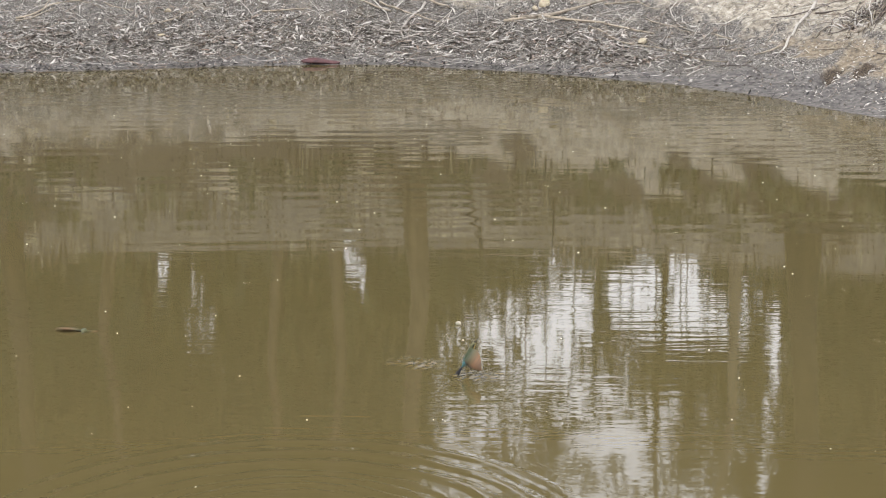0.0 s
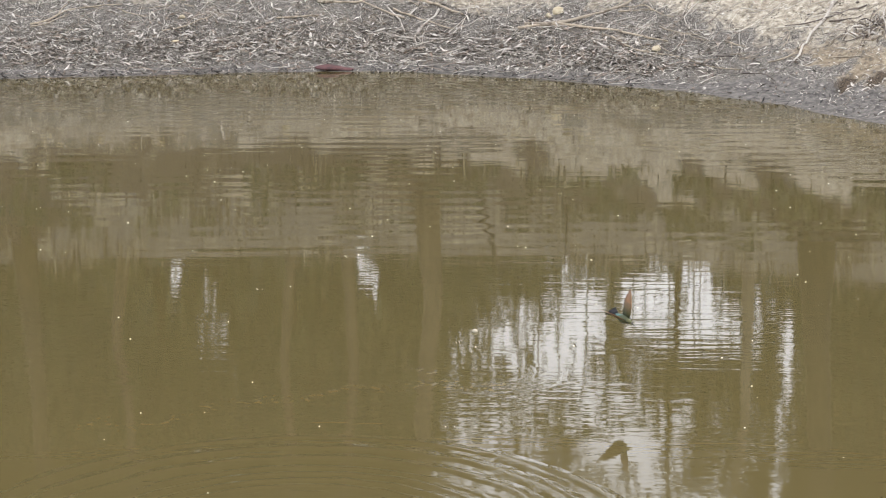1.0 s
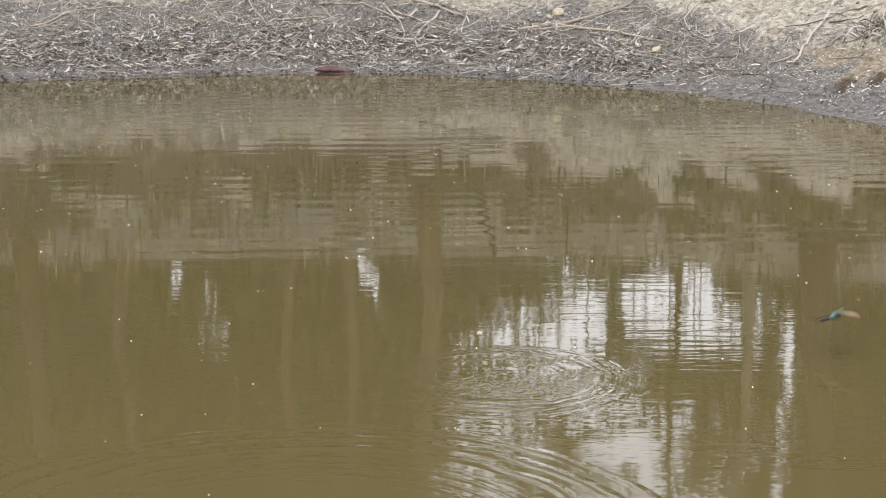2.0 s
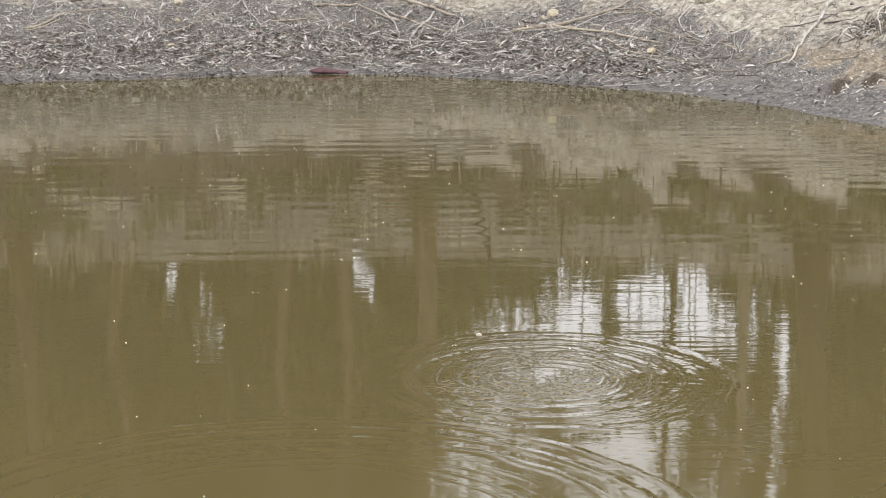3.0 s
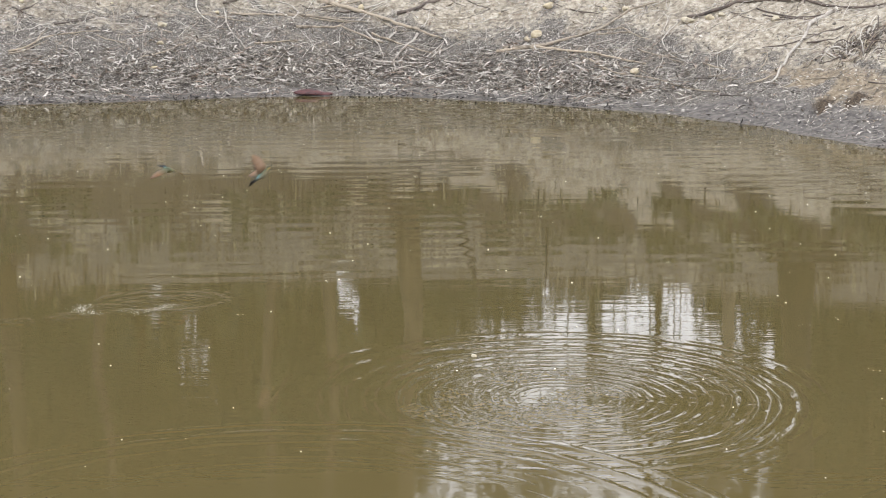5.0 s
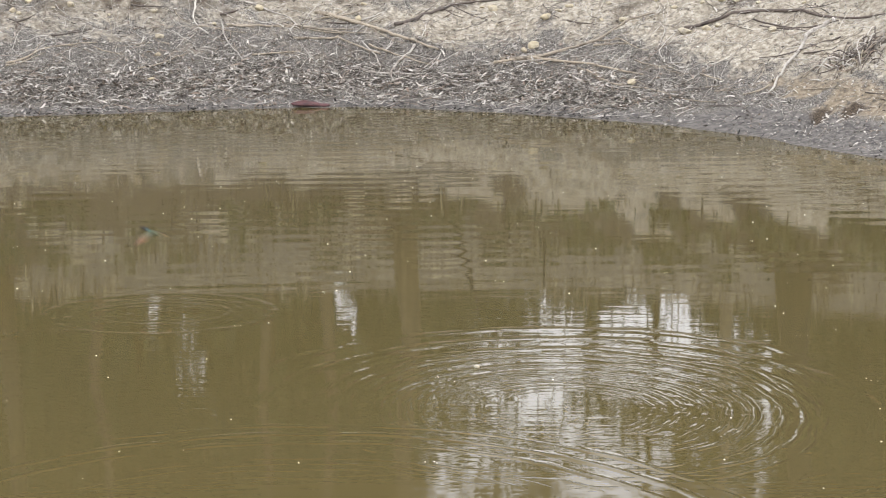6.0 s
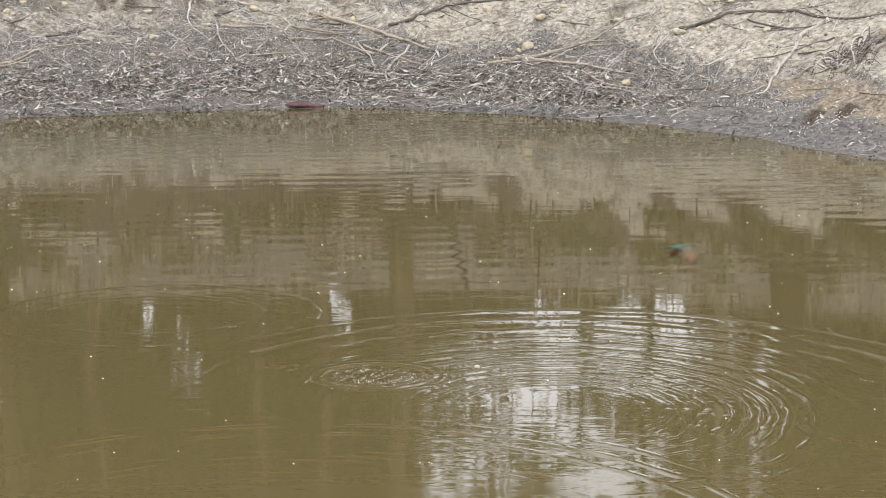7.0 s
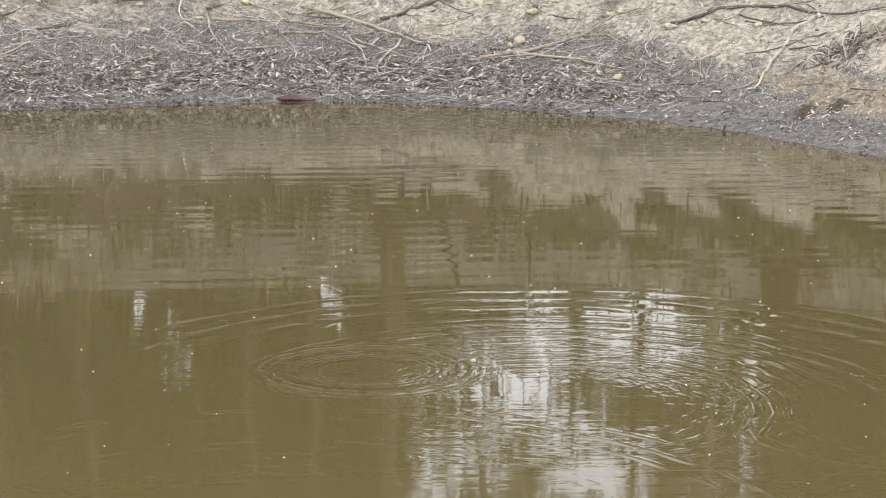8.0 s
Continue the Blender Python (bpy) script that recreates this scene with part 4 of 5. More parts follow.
branch(STICK_DARK, 0.0081, (3.03, 17.49), (3.20, 17.26), (3.34, 17.07), (3.40, 17.00))
branch(STICK_DARK, 0.0057, (2.75, 17.67), (2.86, 17.55), (2.95, 17.42))
branch(STICK_DARK, 0.0056, (3.49, 17.63), (3.48, 17.32), (3.51, 17.18))
branch(STICK_PALE, 0.0049, (3.21, 16.68), (3.23, 16.52), (3.18, 16.36))
branch(STICK_PALE, 0.0044, (3.17, 16.68), (3.18, 16.58), (3.21, 16.37))
branch(STICK_DARK, 0.0059, (3.58, 15.60), (3.67, 15.49), (3.74, 15.36))
branch(STICK_TAN, 0.0044, (2.89, 16.76), (2.97, 16.77), (2.81, 16.43))

# smaller brushwood strewn between
for _ in range(60):
    bx, by, bd = bank_spot(stick_rng, 0.25, 2.3)
    if bx > 2.5 and bd < 1.4:
        continue
    way, bent, size = stick_rng.normal() * 0.6 + (0 if stick_rng.random() < 0.5 else math.pi), stick_rng.normal() * 0.5, stick_rng.uniform(0.25, 0.75)
    far = [(bx + size * f * math.cos(way + bent * f), by + size * f * math.sin(way + bent * f)) for f in (0, 0.35, 0.7, 1.0)]
    branch((STICK_PALE, STICK_TAN, STICK_PALE, STICK_DARK)[int(stick_rng.integers(4))], stick_rng.uniform(0.003, 0.0058), *far)

# ---- stones bedded in the bank ----
stone(-2.58, 18.65, 0.044, 0.80, 0)
stone(-3.50, 19.03, 0.040, 0.80, 1)
stone(-1.68, 19.35, 0.052, 0.80, 2)
stone(-4.02, 18.82, 0.045, 0.70, 3)
stone(-3.96, 18.77, 0.028, 0.70, 4)
stone(-3.91, 19.05, 0.046, 0.60, 5)
stone(-2.69, 19.07, 0.045, 0.50, 6)
stone(-3.12, 18.98, 0.023, 0.70, 7)
stone(-2.57, 18.37, 0.038, 0.60, 8)
stone(-2.58, 18.01, 0.038, 0.50, 9)
stone(1.02, 18.25, 0.059, 0.80, 10)
stone(0.93, 18.21, 0.043, 0.70, 11)
stone(0.65, 19.09, 0.056, 0.80, 12)
stone(1.15, 18.66, 0.061, 0.70, 13)
stone(1.40, 18.75, 0.050, 0.60, 14)
stone(1.00, 19.12, 0.040, 0.60, 15)
stone(-0.67, 19.18, 0.045, 0.80, 16)
stone(0.69, 18.84, 0.022, 0.80, 17)
stone(0.56, 19.15, 0.028, 0.70, 18)
stone(2.39, 17.75, 0.074, 0.60, 19)
stone(2.59, 17.74, 0.053, 0.70, 20)
stone(2.69, 17.67, 0.047, 0.60, 21)
stone(3.12, 17.33, 0.047, 0.60, 22)
stone(1.88, 18.32, 0.043, 0.80, 23)
stone(1.85, 17.21, 0.064, 0.42, 24)
stone(2.79, 18.21, 0.043, 0.70, 25)
stone(2.21, 18.48, 0.038, 0.70, 26)
stone(-2.09, 19.00, 0.028, 0.80, 27)
stone(2.92, 18.13, 0.038, 0.60, 28)
stone(2.60, 18.16, 0.032, 0.60, 29)
stone(-2.93, 19.27, 0.040, 0.60, 30)
stone(-0.64, 19.49, 0.035, 0.60, 31)
stone(1.28, 18.68, 0.033, 0.60, 32)
stone(1.67, 18.42, 0.027, 0.70, 33)
stone(2.35, 18.25, 0.033, 0.60, 34)
stone(3.08, 17.86, 0.032, 0.60, 35)
stone(1.77, 18.66, 0.028, 0.70, 36)
stone(-1.09, 19.54, 0.035, 0.70, 37)
stone(3.47, 17.69, 0.037, 0.50, 38)
stone(-3.66, 18.93, 0.028, 0.60, 39)


# ---- red-brown bark at the waterline ----
def build_bark_piece():
    s = Shade("red_bark")
    g = s.noise(38, 5, 0.6, s.scaled(0.35, 1, 1))
    col = s.ramp(g, (0.3, (0.035, 0.011, 0.011)), (0.6, (0.095, 0.03, 0.029)), (0.8, (0.15, 0.065, 0.058)))
    red = s.done(col, 0.5, s.bump(g, 0.5, 0.004))
    rng = np.random.default_rng(8)
    n, m, verts, faces = 18, 9, [], []
    for layer in (0.0, 0.006):
        for i in range(n + 1):
            f = i / n
            for k in range(m + 1):
                a = math.pi * (k / m - 0.5) * 0.9
                r = (0.045 - layer) * (0.75 + 0.5 * math.sin(math.pi * min(1, f * 1.15 + 0.05))) * (1 + 0.04 * rng.normal())
                ragged = 0.02 * math.sin(7 * k / m) * (1 if f > 0.5 else -1) if f in (0.0, 1.0) else 0
                verts.append((0.32 * (f - 0.5) + ragged, r * math.sin(a), r * math.cos(a) * 0.9 - 0.012))
    step = (n + 1) * (m + 1)
    for i in range(n):
        for k in range(m):
            a = i * (m + 1) + k
            q = (a, a + 1, a + m + 2, a + m + 1)
            faces += [q, tuple(step + v for v in reversed(q))]
    edge = [i * (m + 1) for i in range(n + 1)] + [n * (m + 1) + k for k in range(1, m + 1)] + [i * (m + 1) + m for i in range(n - 1, -1, -1)] + list(range(m - 1, 0, -1))
    for a, b in zip(edge, edge[1:] + edge[:1]):
        faces.append((a, b, step + b, step + a))
    ob = mesh_object("bark", verts, faces, red)
    ob.matrix_world = pose(-1.07, 17.6, height(-1.07, 17.6) + 0.012, 0, 3, 4)
    tagged(ob, "curled dark red strip of bark lying at the waterline", "bark")


build_bark_piece()


# ---- dead bracken heap on the clay ----
def build_bracken():
    rng = np.random.default_rng(66)
    heap = new("dead_bracken")
    heap.location = (3.72, 16.28, height(3.72, 16.28))
    for k in range(190):
        bm = bmesh.new()
        x, y = rng.normal() * 0.19, rng.normal() * 0.11
        a, length, rise = rng.uniform(0, math.tau), rng.uniform(0.06, 0.24), rng.uniform(0.1, 0.6)
        pts = []
        for f in (0, 0.3, 0.6, 1.0):
            px, py = x + math.cos(a) * length * f, y + math.sin(a) * length * f
            g = height(px + 3.72, py + 16.28) - heap.location.z
            pts.append(Vector((px, py, g + length * rise * math.sin(f * 2.6) * 0.7)))
        r = rng.uniform(0.003, 0.008)
        tube(bm, pts, [r, r * 0.9, r * 0.7, r * 0.35], 5)
        part("frond", bm, (STICK_DARK, LITTER, STICK_TAN, STICK_DARK, LITTER)[k % 5], heap)
    tagged(heap, "heap of dead brown bracken fronds on the clay", "dead plant")


build_bracken()


# ---- low green shrub higher on the bank ----
def build_shrub(x, y, seed):
    rng = np.random.default_rng(seed)
    shrub = new("shrub")
    shrub.location = (x, y, height(x, y))
    tips = []
    for k in range(7):
        a, reach, tall = rng.uniform(0, math.tau), rng.uniform(0.08, 0.2), rng.uniform(0.12, 0.26)
        tip = Vector((math.cos(a) * reach, math.sin(a) * reach, tall))
        bm = bmesh.new()
        tube(bm, [Vector((0, 0, -0.02)), tip * 0.5 + Vector((0, 0, 0.02)), tip], [0.006, 0.004, 0.002], 5)
        part("stem", bm, STICK_DARK, shrub)
        tips += [tuple(tip), tuple(tip * 0.7)]
    v, f = leaf_cloud(rng, tips, 0.09, 26, 0.06, 0.022, glades=False)
    part_mesh = mesh_object("foliage", v.tolist(), f.tolist(), LEAVES, False)
    part_mesh.parent = shrub
    tagged(shrub, "low dark-green shrub growing on the clay bank", "shrub", "shrubs on the bank")


build_shrub(3.95, 17.3, 5)
build_shrub(4.25, 17.35, 6)


# ---- foam specks on the water ----
def speck_material():
    s = Shade("foam")
    return s.done((0.42, 0.4, 0.33), 0.3)


FOAM = speck_material()
BUBBLE = Shade("bubble_film").done((0.3, 0.28, 0.21), 0.12, None, IOR=1.333)


def build_specks():
    rng = np.random.default_rng(12)
    verts, faces = [], []
    for _ in range(250):
        x, y = rng.uniform(-3.6, 3.4), 5.6 + 10.5 * rng.random() ** 0.8
        if polar(x, y)[1] > -0.3:
            continue
        r = rng.uniform(0.0016, 0.0042) * (1.35 if y > 9 else 1.0)
        for _ in range(1 if rng.random() < 0.7 else 3):
            base = len(verts)
            ox, oy = (rng.normal(2 * [0], 0.015) if r < 0.003 else (0, 0))
            for ring, (rr, z) in enumerate(((1, -0.2), (0.8, 0.5), (0.35, 0.85))):
                verts += [(x + ox + r * rr * math.cos(k * math.tau / 7), y + oy + r * rr * math.sin(k * math.tau / 7), r * z) for k in range(7)]
            for a in (0, 7):
                faces += [(base + a + k, base + a + (k + 1) % 7, base + a + 7 + (k + 1) % 7, base + a + 7 + k) for k in range(7)]
            faces.append(tuple(base + 14 + k for k in range(7)))
    ob = mesh_object("foam_specks", verts, faces, FOAM)
    tagged(ob, "tiny pale foam specks floating on the water", "foam", kind="stuff")


build_specks()


def bubble(x, y, r):
    bm = bmesh.new()
    bmesh.ops.create_uvsphere(bm, u_segments=16, v_segments=10, radius=r)
    for v in bm.verts:
        v.co.z *= 0.75
    me = bpy.data.meshes.new("bubble")
    bm.to_mesh(me)
    bm.free()
    me.materials.append(BUBBLE)
    me.polygons.foreach_set("use_smooth", [True] * len(me.polygons))
    ob = new("bubble", me)
    ob.location = (x, y, r * 0.2)
    return tagged(ob, "round pale foam bubble floating on the pond", "bubble")


foam_bubble = bubble(0.1, 7.87, 0.0125)


# ---- bee-eaters ----
def bird_materials():
    s = Shade("body_plumage")
    xyz = s.node("ShaderNodeSeparateXYZ")
    s.link(s.coord, xyz.inputs[0])
    fluff = s.noise(160, 3, 0.6)
    back = s.ramp(s.grey(xyz.outputs["X"], -0.075, 0.05), (0.0, (0.01, 0.045, 0.06)), (0.3, (0.05, 0.19, 0.21)), (0.55, (0.028, 0.042, 0.014)), (1.0, (0.05, 0.055, 0.018)))
    belly = s.ramp(s.grey(xyz.outputs["X"], -0.07, 0.05), (0.0, (0.13, 0.15, 0.13)), (0.6, (0.15, 0.13, 0.075)), (1.0, (0.2, 0.145, 0.06)))
    col = s.mix(s.grey(xyz.outputs["Z"], -0.008, 0.006), belly, back)
    body = s.done(s.mix(s.grey(fluff, 0.35, 0.8), col, (0.06, 0.07, 0.03)), 0.7, s.bump(fluff, 0.4, 0.002))
    s = Shade("wing_plumage")
    xyz = s.node("ShaderNodeSeparateXYZ")
    s.link(s.coord, xyz.inputs[0])
    barbs = s.noise(60, 3, 0.6, s.scaled(0.3, 3, 1))
    span = s.node("ShaderNodeMath")
    span.operation = "ABSOLUTE"
    s.link(xyz.outputs["Y"], span.inputs[0])
    lead = s.ramp(s.grey(span.outputs[0], 0.0, 0.13), (0.0, (0.035, 0.055, 0.018)), (0.35, (0.1, 0.068, 0.026)), (0.6, (0.17, 0.084, 0.034)), (1.0, (0.11, 0.06, 0.03)))
    edge = s.grey(xyz.outputs["X"], -0.05, -0.034)
    col = s.mix(edge, (0.035, 0.03, 0.025), lead)
    wing = s.done(s.mix(s.grey(barbs, 0.5, 0.8), col, (0.06, 0.045, 0.025)), 0.7)
    s = Shade("underwing_plumage")
    xyz = s.node("ShaderNodeSeparateXYZ")
    s.link(s.coord, xyz.inputs[0])
    barbs = s.noise(60, 3, 0.6, s.scaled(0.3, 3, 1))
    edge = s.grey(xyz.outputs["X"], -0.045, -0.03)
    col = s.mix(edge, (0.035, 0.026, 0.02), (0.18, 0.115, 0.065))
    under = s.done(s.mix(s.grey(barbs, 0.4, 0.8), col, (0.15, 0.07, 0.03)), 0.7)
    s = Shade("tail_plumage")
    tail = s.done(s.mix(s.grey(s.noise(90, 3), 0.4, 0.7), (0.006, 0.006, 0.007), (0.014, 0.015, 0.018)), 0.7, None, Specular_IOR_Level=0.2)
    s = Shade("head_plumage")
    xyz = s.node("ShaderNodeSeparateXYZ")
    s.link(s.coord, xyz.inputs[0])
    col = s.mix(s.grey(xyz.outputs["Z"], -0.003, 0.006), (0.36, 0.25, 0.05), (0.075, 0.075, 0.025))
    head = s.done(col, 0.7)
    return body, wing, tail, head, under


PLUME, WING, TAIL, HEAD, UNDERWING = bird_materials()


def loft(bm, rings, sides=12):
    """Rings of (x, z, half width, half height) joined into one skin."""
    made = []
    for x, z, w, h in rings:
        made.append([bm.verts.new((x, w * math.cos(k * math.tau / sides), z + h * math.sin(k * math.tau / sides))) for k in range(sides)])
    for a, b in zip(made, made[1:]):
        for k in range(sides):
            bm.faces.new((a[k], b[k], b[(k + 1) % sides], a[(k + 1) % sides]))
    bm.faces.new(made[0])
    bm.faces.new(made[-1][::-1])


def build_bee_eater():
    bird = new("bee_eater")
    bm = bmesh.new()
    loft(bm, [(-0.062, 0.001, 0.006, 0.004), (-0.045, 0.0, 0.012, 0.01), (-0.02, -0.001, 0.018, 0.017), (0.005, -0.001, 0.0205, 0.02), (0.028, 0.002, 0.018, 0.018), (0.042, 0.006, 0.014, 0.014), (0.05, 0.008, 0.011, 0.012)])
    part("body", bm, PLUME, bird, "olive and turquoise plumage")
    bm = bmesh.new()
    loft(bm, [(0.044, 0.008, 0.011, 0.012), (0.054, 0.0095, 0.0125, 0.0125), (0.064, 0.0095, 0.011, 0.0105), (0.072, 0.008, 0.006, 0.006), (0.075, 0.0075, 0.003, 0.003)])
    head = part("head", bm, HEAD, bird, "olive crown and yellow throat")
    for s in (-1, 1):
        bm = bmesh.new()
        bmesh.ops.create_uvsphere(bm, u_segments=8, v_segments=6, radius=0.0035)
        for v in bm.verts:
            v.co = Vector((v.co.x * 2.6 + 0.061, v.co.y * 0.5 + s * 0.0112, v.co.z + 0.0105))
        part("eye_stripe", bm, TAIL, head)
    bm = bmesh.new()
    tube(bm, [(0.072, 0, 0.008), (0.086, 0, 0.0075), (0.098, 0, 0.005), (0.108, 0, 0.001)], [0.0034, 0.0026, 0.0017, 0.0005], 6)
    part("bill", bm, TAIL, bird, "slender black downcurved bill")
    bm = bmesh.new()
    outline = [(-0.048, 0.008), (-0.075, 0.018), (-0.106, 0.028), (-0.112, 0.014), (-0.109, 0.004), (-0.122, 0.0015)]
    outline = outline + [(x, -y) for x, y in reversed(outline)]
    top = [bm.verts.new((x, y, 0.0035 + abs(y) * 0.1)) for x, y in outline]
    low = [bm.verts.new((x, y, 0.0005 + abs(y) * 0.1)) for x, y in outline]
    bm.faces.new(top)
    bm.faces.new(low[::-1])
    for k in range(len(top)):
        j = (k + 1) % len(top)
        bm.faces.new((top[k], low[k], low[j], top[j]))
    part("tail", bm, TAIL, bird, "black forked tail")
    for s in (-1, 1):
        # inner arm, then swept pointed primaries with a notched trailing edge
        front = [(0.026, 0.0), (0.036, 0.028), (0.034, 0.058), (0.016, 0.095), (-0.02, 0.136)]
        back = [(-0.04, 0.0), (-0.047, 0.022), (-0.041, 0.034), (-0.052, 0.05), (-0.044, 0.06), (-0.05, 0.078), (-0.039, 0.086), (-0.043, 0.102), (-0.031, 0.108), (-0.033, 0.124)]
        ring = front + back[::-1]
        bm = bmesh.new()

        def lift(x, y, side):
            return 0.008 * math.sin(min(1, y / 0.136) * 2.4) + side * 0.0022 * max(0.2, 1 - y / 0.16)
        top = [bm.verts.new((x, s * y, lift(x, y, 1))) for x, y in ring]
        low = [bm.verts.new((x, s * y, lift(x, y, -1))) for x, y in ring]
        faces = [bm.faces.new(top), bm.faces.new(low[::-1])]
        for k in range(len(top)):
            j = (k + 1) % len(top)
            bm.faces.new((top[k], low[k], low[j], top[j]))
        faces[1].material_index = 1
        bmesh.ops.triangulate(bm, faces=faces)
        bmesh.ops.recalc_face_normals(bm, faces=bm.faces)
        wing = part("wing", bm, WING, bird, "rufous-orange wing with dark trailing edge")
        wing.data.materials.append(UNDERWING)
        wing.location = (0.018, s * 0.012, 0.010)
    tagged(bird, "green bee-eater with orange wings flying low over water", "bird", "bee-eaters over the pond")
    return bird


first_bird = build_bee_eater()
first_bird.scale = (0.8, 0.8, 0.8)
birds = [first_bird] + [copy_thing(first_bird, pose(k * 0.5, -3, 1)) for k in range(1, 5)]


# ---- waves: rigid sectors of rippled water that spread from where a bird struck ----
def wave_mesh(radius, length, wavelength, crest, angle, cut):
    """A sector of a ring of ripples, its middle at the origin, outward along +x. Its rim dips under the water."""
    n, m = max(10, int(length / wavelength * 9)), 14
    verts, faces = [], []
    for i in range(n + 1):
        f = i / n
        r = radius + length * (f - 0.5)
        env = math.sin(math.pi * f) ** 0.8 * (0.65 + 0.35 * f)
        for k in range(m + 1):
            g = k / m
            side = min(1.0, 5 * min(g, 1 - g))
            side = side * side * (3 - 2 * side)
            a = radians(angle) * (g - 0.5)
            bent = 0.3 * math.sin(7.0 * g + 2.1 * cut + 4 * f) + 0.22 * math.sin(15 * g + 1.3 * cut - 6 * f)
            broken = 0.8 + 0.2 * math.sin(9.0 * g + 2.9 * cut + 7 * f)
            z = crest * env * broken * (1 + math.sin(math.tau * (r - radius) / wavelength + bent)) * side + 0.0002 * side - 0.0004
            verts.append((r * math.cos(a) - radius, r * math.sin(a), z))
    for i in range(n):
        for k in range(m):
            a = i * (m + 1) + k
            faces.append((a, a + m + 1, a + m + 2, a + 1))
    me = bpy.data.meshes.new("wave")
    me.from_pydata(verts, [], faces)
    me.materials.append(WATER)
    me.polygons.foreach_set("use_smooth", [True] * len(me.polygons))
    me.update()
    return me


rings = []
ring_rng = random.Random(17)


def ripple_ring(x, y, trains, sectors=20, stretch=0.0, fade=0.0, drift=(0, 0, 0)):
    """trains: (radius where built, length, wavelength, crest height, rows of (t, radius, sunk)) and, if it differs, how far one side dies."""
    ring = new("ripple_ring")
    ring.location = (x, y, 0.0)
    for radius, length, wavelength, crest, rows, *own in trains:
        dying = own[0] if own else fade
        widest = max(r for _, r, _ in rows)
        cuts = [wave_mesh(radius, length, wavelength, crest, 360 / sectors * max(1.0, widest / radius) * 1.25, c) for c in range(3)]
        for k in range(sectors):
            wave = new("wave", cuts[(k * 2 + k // 3) % 3])
            wave.parent = ring
            ang = 360 / sectors * (k + 0.5)
            # the side towards the near bank dies away first
            weak = dying * crest * (0.5 - 0.5 * math.cos(radians(ang - 65))) ** 1.5
            young = 0.9 * dying * crest * (0.5 - 0.5 * math.cos(radians(ang + 50))) ** 0.7
            rings.append((wave, ang, stretch, [
                (t, r, sunk + weak * smooth(4.0, 6.0, t) + young * (1 - smooth(1.7, 3.0, t)) + crest * 0.35 * ring_rng.random(), float(np.interp(t, (1.7, 3.5, 7.0), drift))) for t, r, sunk in rows]))
    tagged(ring, "spreading ring of ripples on the muddy pond", "ripples", "ripple rings on the pond")


UNDER = 0.03
ripple_ring(-0.45, 5.35, [
    (1.1, 0.52, 0.115, 0.0017, [(0.0, 0.78, 0.0), (4.0, 1.26, 0.0003), (8.0, 1.75, 0.0011)]),
    (0.8, 0.36, 0.065, 0.0008, [(0.0, 0.45, 0.0), (4.0, 0.92, 0.0003), (8.0, 1.35, 0.0007)])])
ripple_ring(2.25, 5.1, [
    (0.95, 0.6, 0.1, 0.0013, [(0.0, 0.80, 0.0), (4.0, 1.1, 0.0004), (8.0, 1.5, 0.0014)])])
ripple_ring(0.37, 7.2, [
    (0.8, 0.56, 0.14, 0.0011, [(0.0, 0.12, UNDER), (0.35, 0.14, 0.002), (1.0, 0.22, 0.0008), (1.7, 0.32, 0.0005), (3.0, 0.51, 0.0), (3.5, 0.58, 0.0), (4.5, 0.80, 0.0001), (6.0, 1.10, 0.0008), (7.0, 1.4, 0.004), (8.0, 1.6, 0.01)]),
    (0.7, 0.50, 0.095, 0.0010, [(0.0, 0.12, UNDER), (0.8, 0.15, 0.002), (1.7, 0.30, 0.0), (3.0, 0.40, 0.0), (4.5, 0.62, 0.0), (6.5, 0.97, 0.0), (8.0, 1.24, 0.0002)]),
    (0.5, 0.44, 0.06, 0.0007, [(0.0, 0.16, UNDER), (1.6, 0.18, 0.002), (3.0, 0.26, 0.0), (4.5, 0.42, 0.0), (6.5, 0.66, 0.0), (8.0, 0.88, 0.0002)]),
    (0.35, 0.34, 0.046, 0.0006, [(0.0, 0.16, UNDER), (2.8, 0.17, 0.001), (4.5, 0.22, 0.0), (6.5, 0.40, 0.0), (8.0, 0.54, 0.0001)]),
    (1.45, 0.86, 0.2, 0.0019, [(0.0, 0.30, UNDER), (4.4, 0.62, 0.006), (5.2, 0.82, 0.002), (6.5, 1.32, 0.0), (8.0, 1.86, 0.0)], 1.8),
    (1.0, 0.7, 0.12, 0.0016, [(0.0, 0.30, UNDER), (4.8, 0.45, 0.004), (5.6, 0.58, 0.001), (6.5, 0.8, 0.0), (8.0, 1.22, 0.0)], 1.4),
    (0.6, 0.7, 0.08, 0.0010, [(0.0, 0.20, UNDER), (5.0, 0.36, 0.003), (6.0, 0.42, 0.0004), (8.0, 0.64, 0.0)], 0.7)], 20, 0.02, 1.1, (-0.2, 0.1, 0.18))
ripple_ring(-1.28, 8.95, [
    (0.6, 0.30, 0.11, 0.0006, [(0.0, 0.08, UNDER), (4.55, 0.10, UNDER), (4.75, 0.12, 0.0), (5.2, 0.22, 0.0), (6.9, 0.62, 0.0001), (8.0, 0.88, 0.0003)]),
    (0.4, 0.26, 0.07, 0.0004, [(0.0, 0.08, UNDER), (5.0, 0.10, UNDER), (5.4, 0.13, 0.0), (6.9, 0.38, 0.0), (8.0, 0.6, 0.0002)])], 20, 0.1)
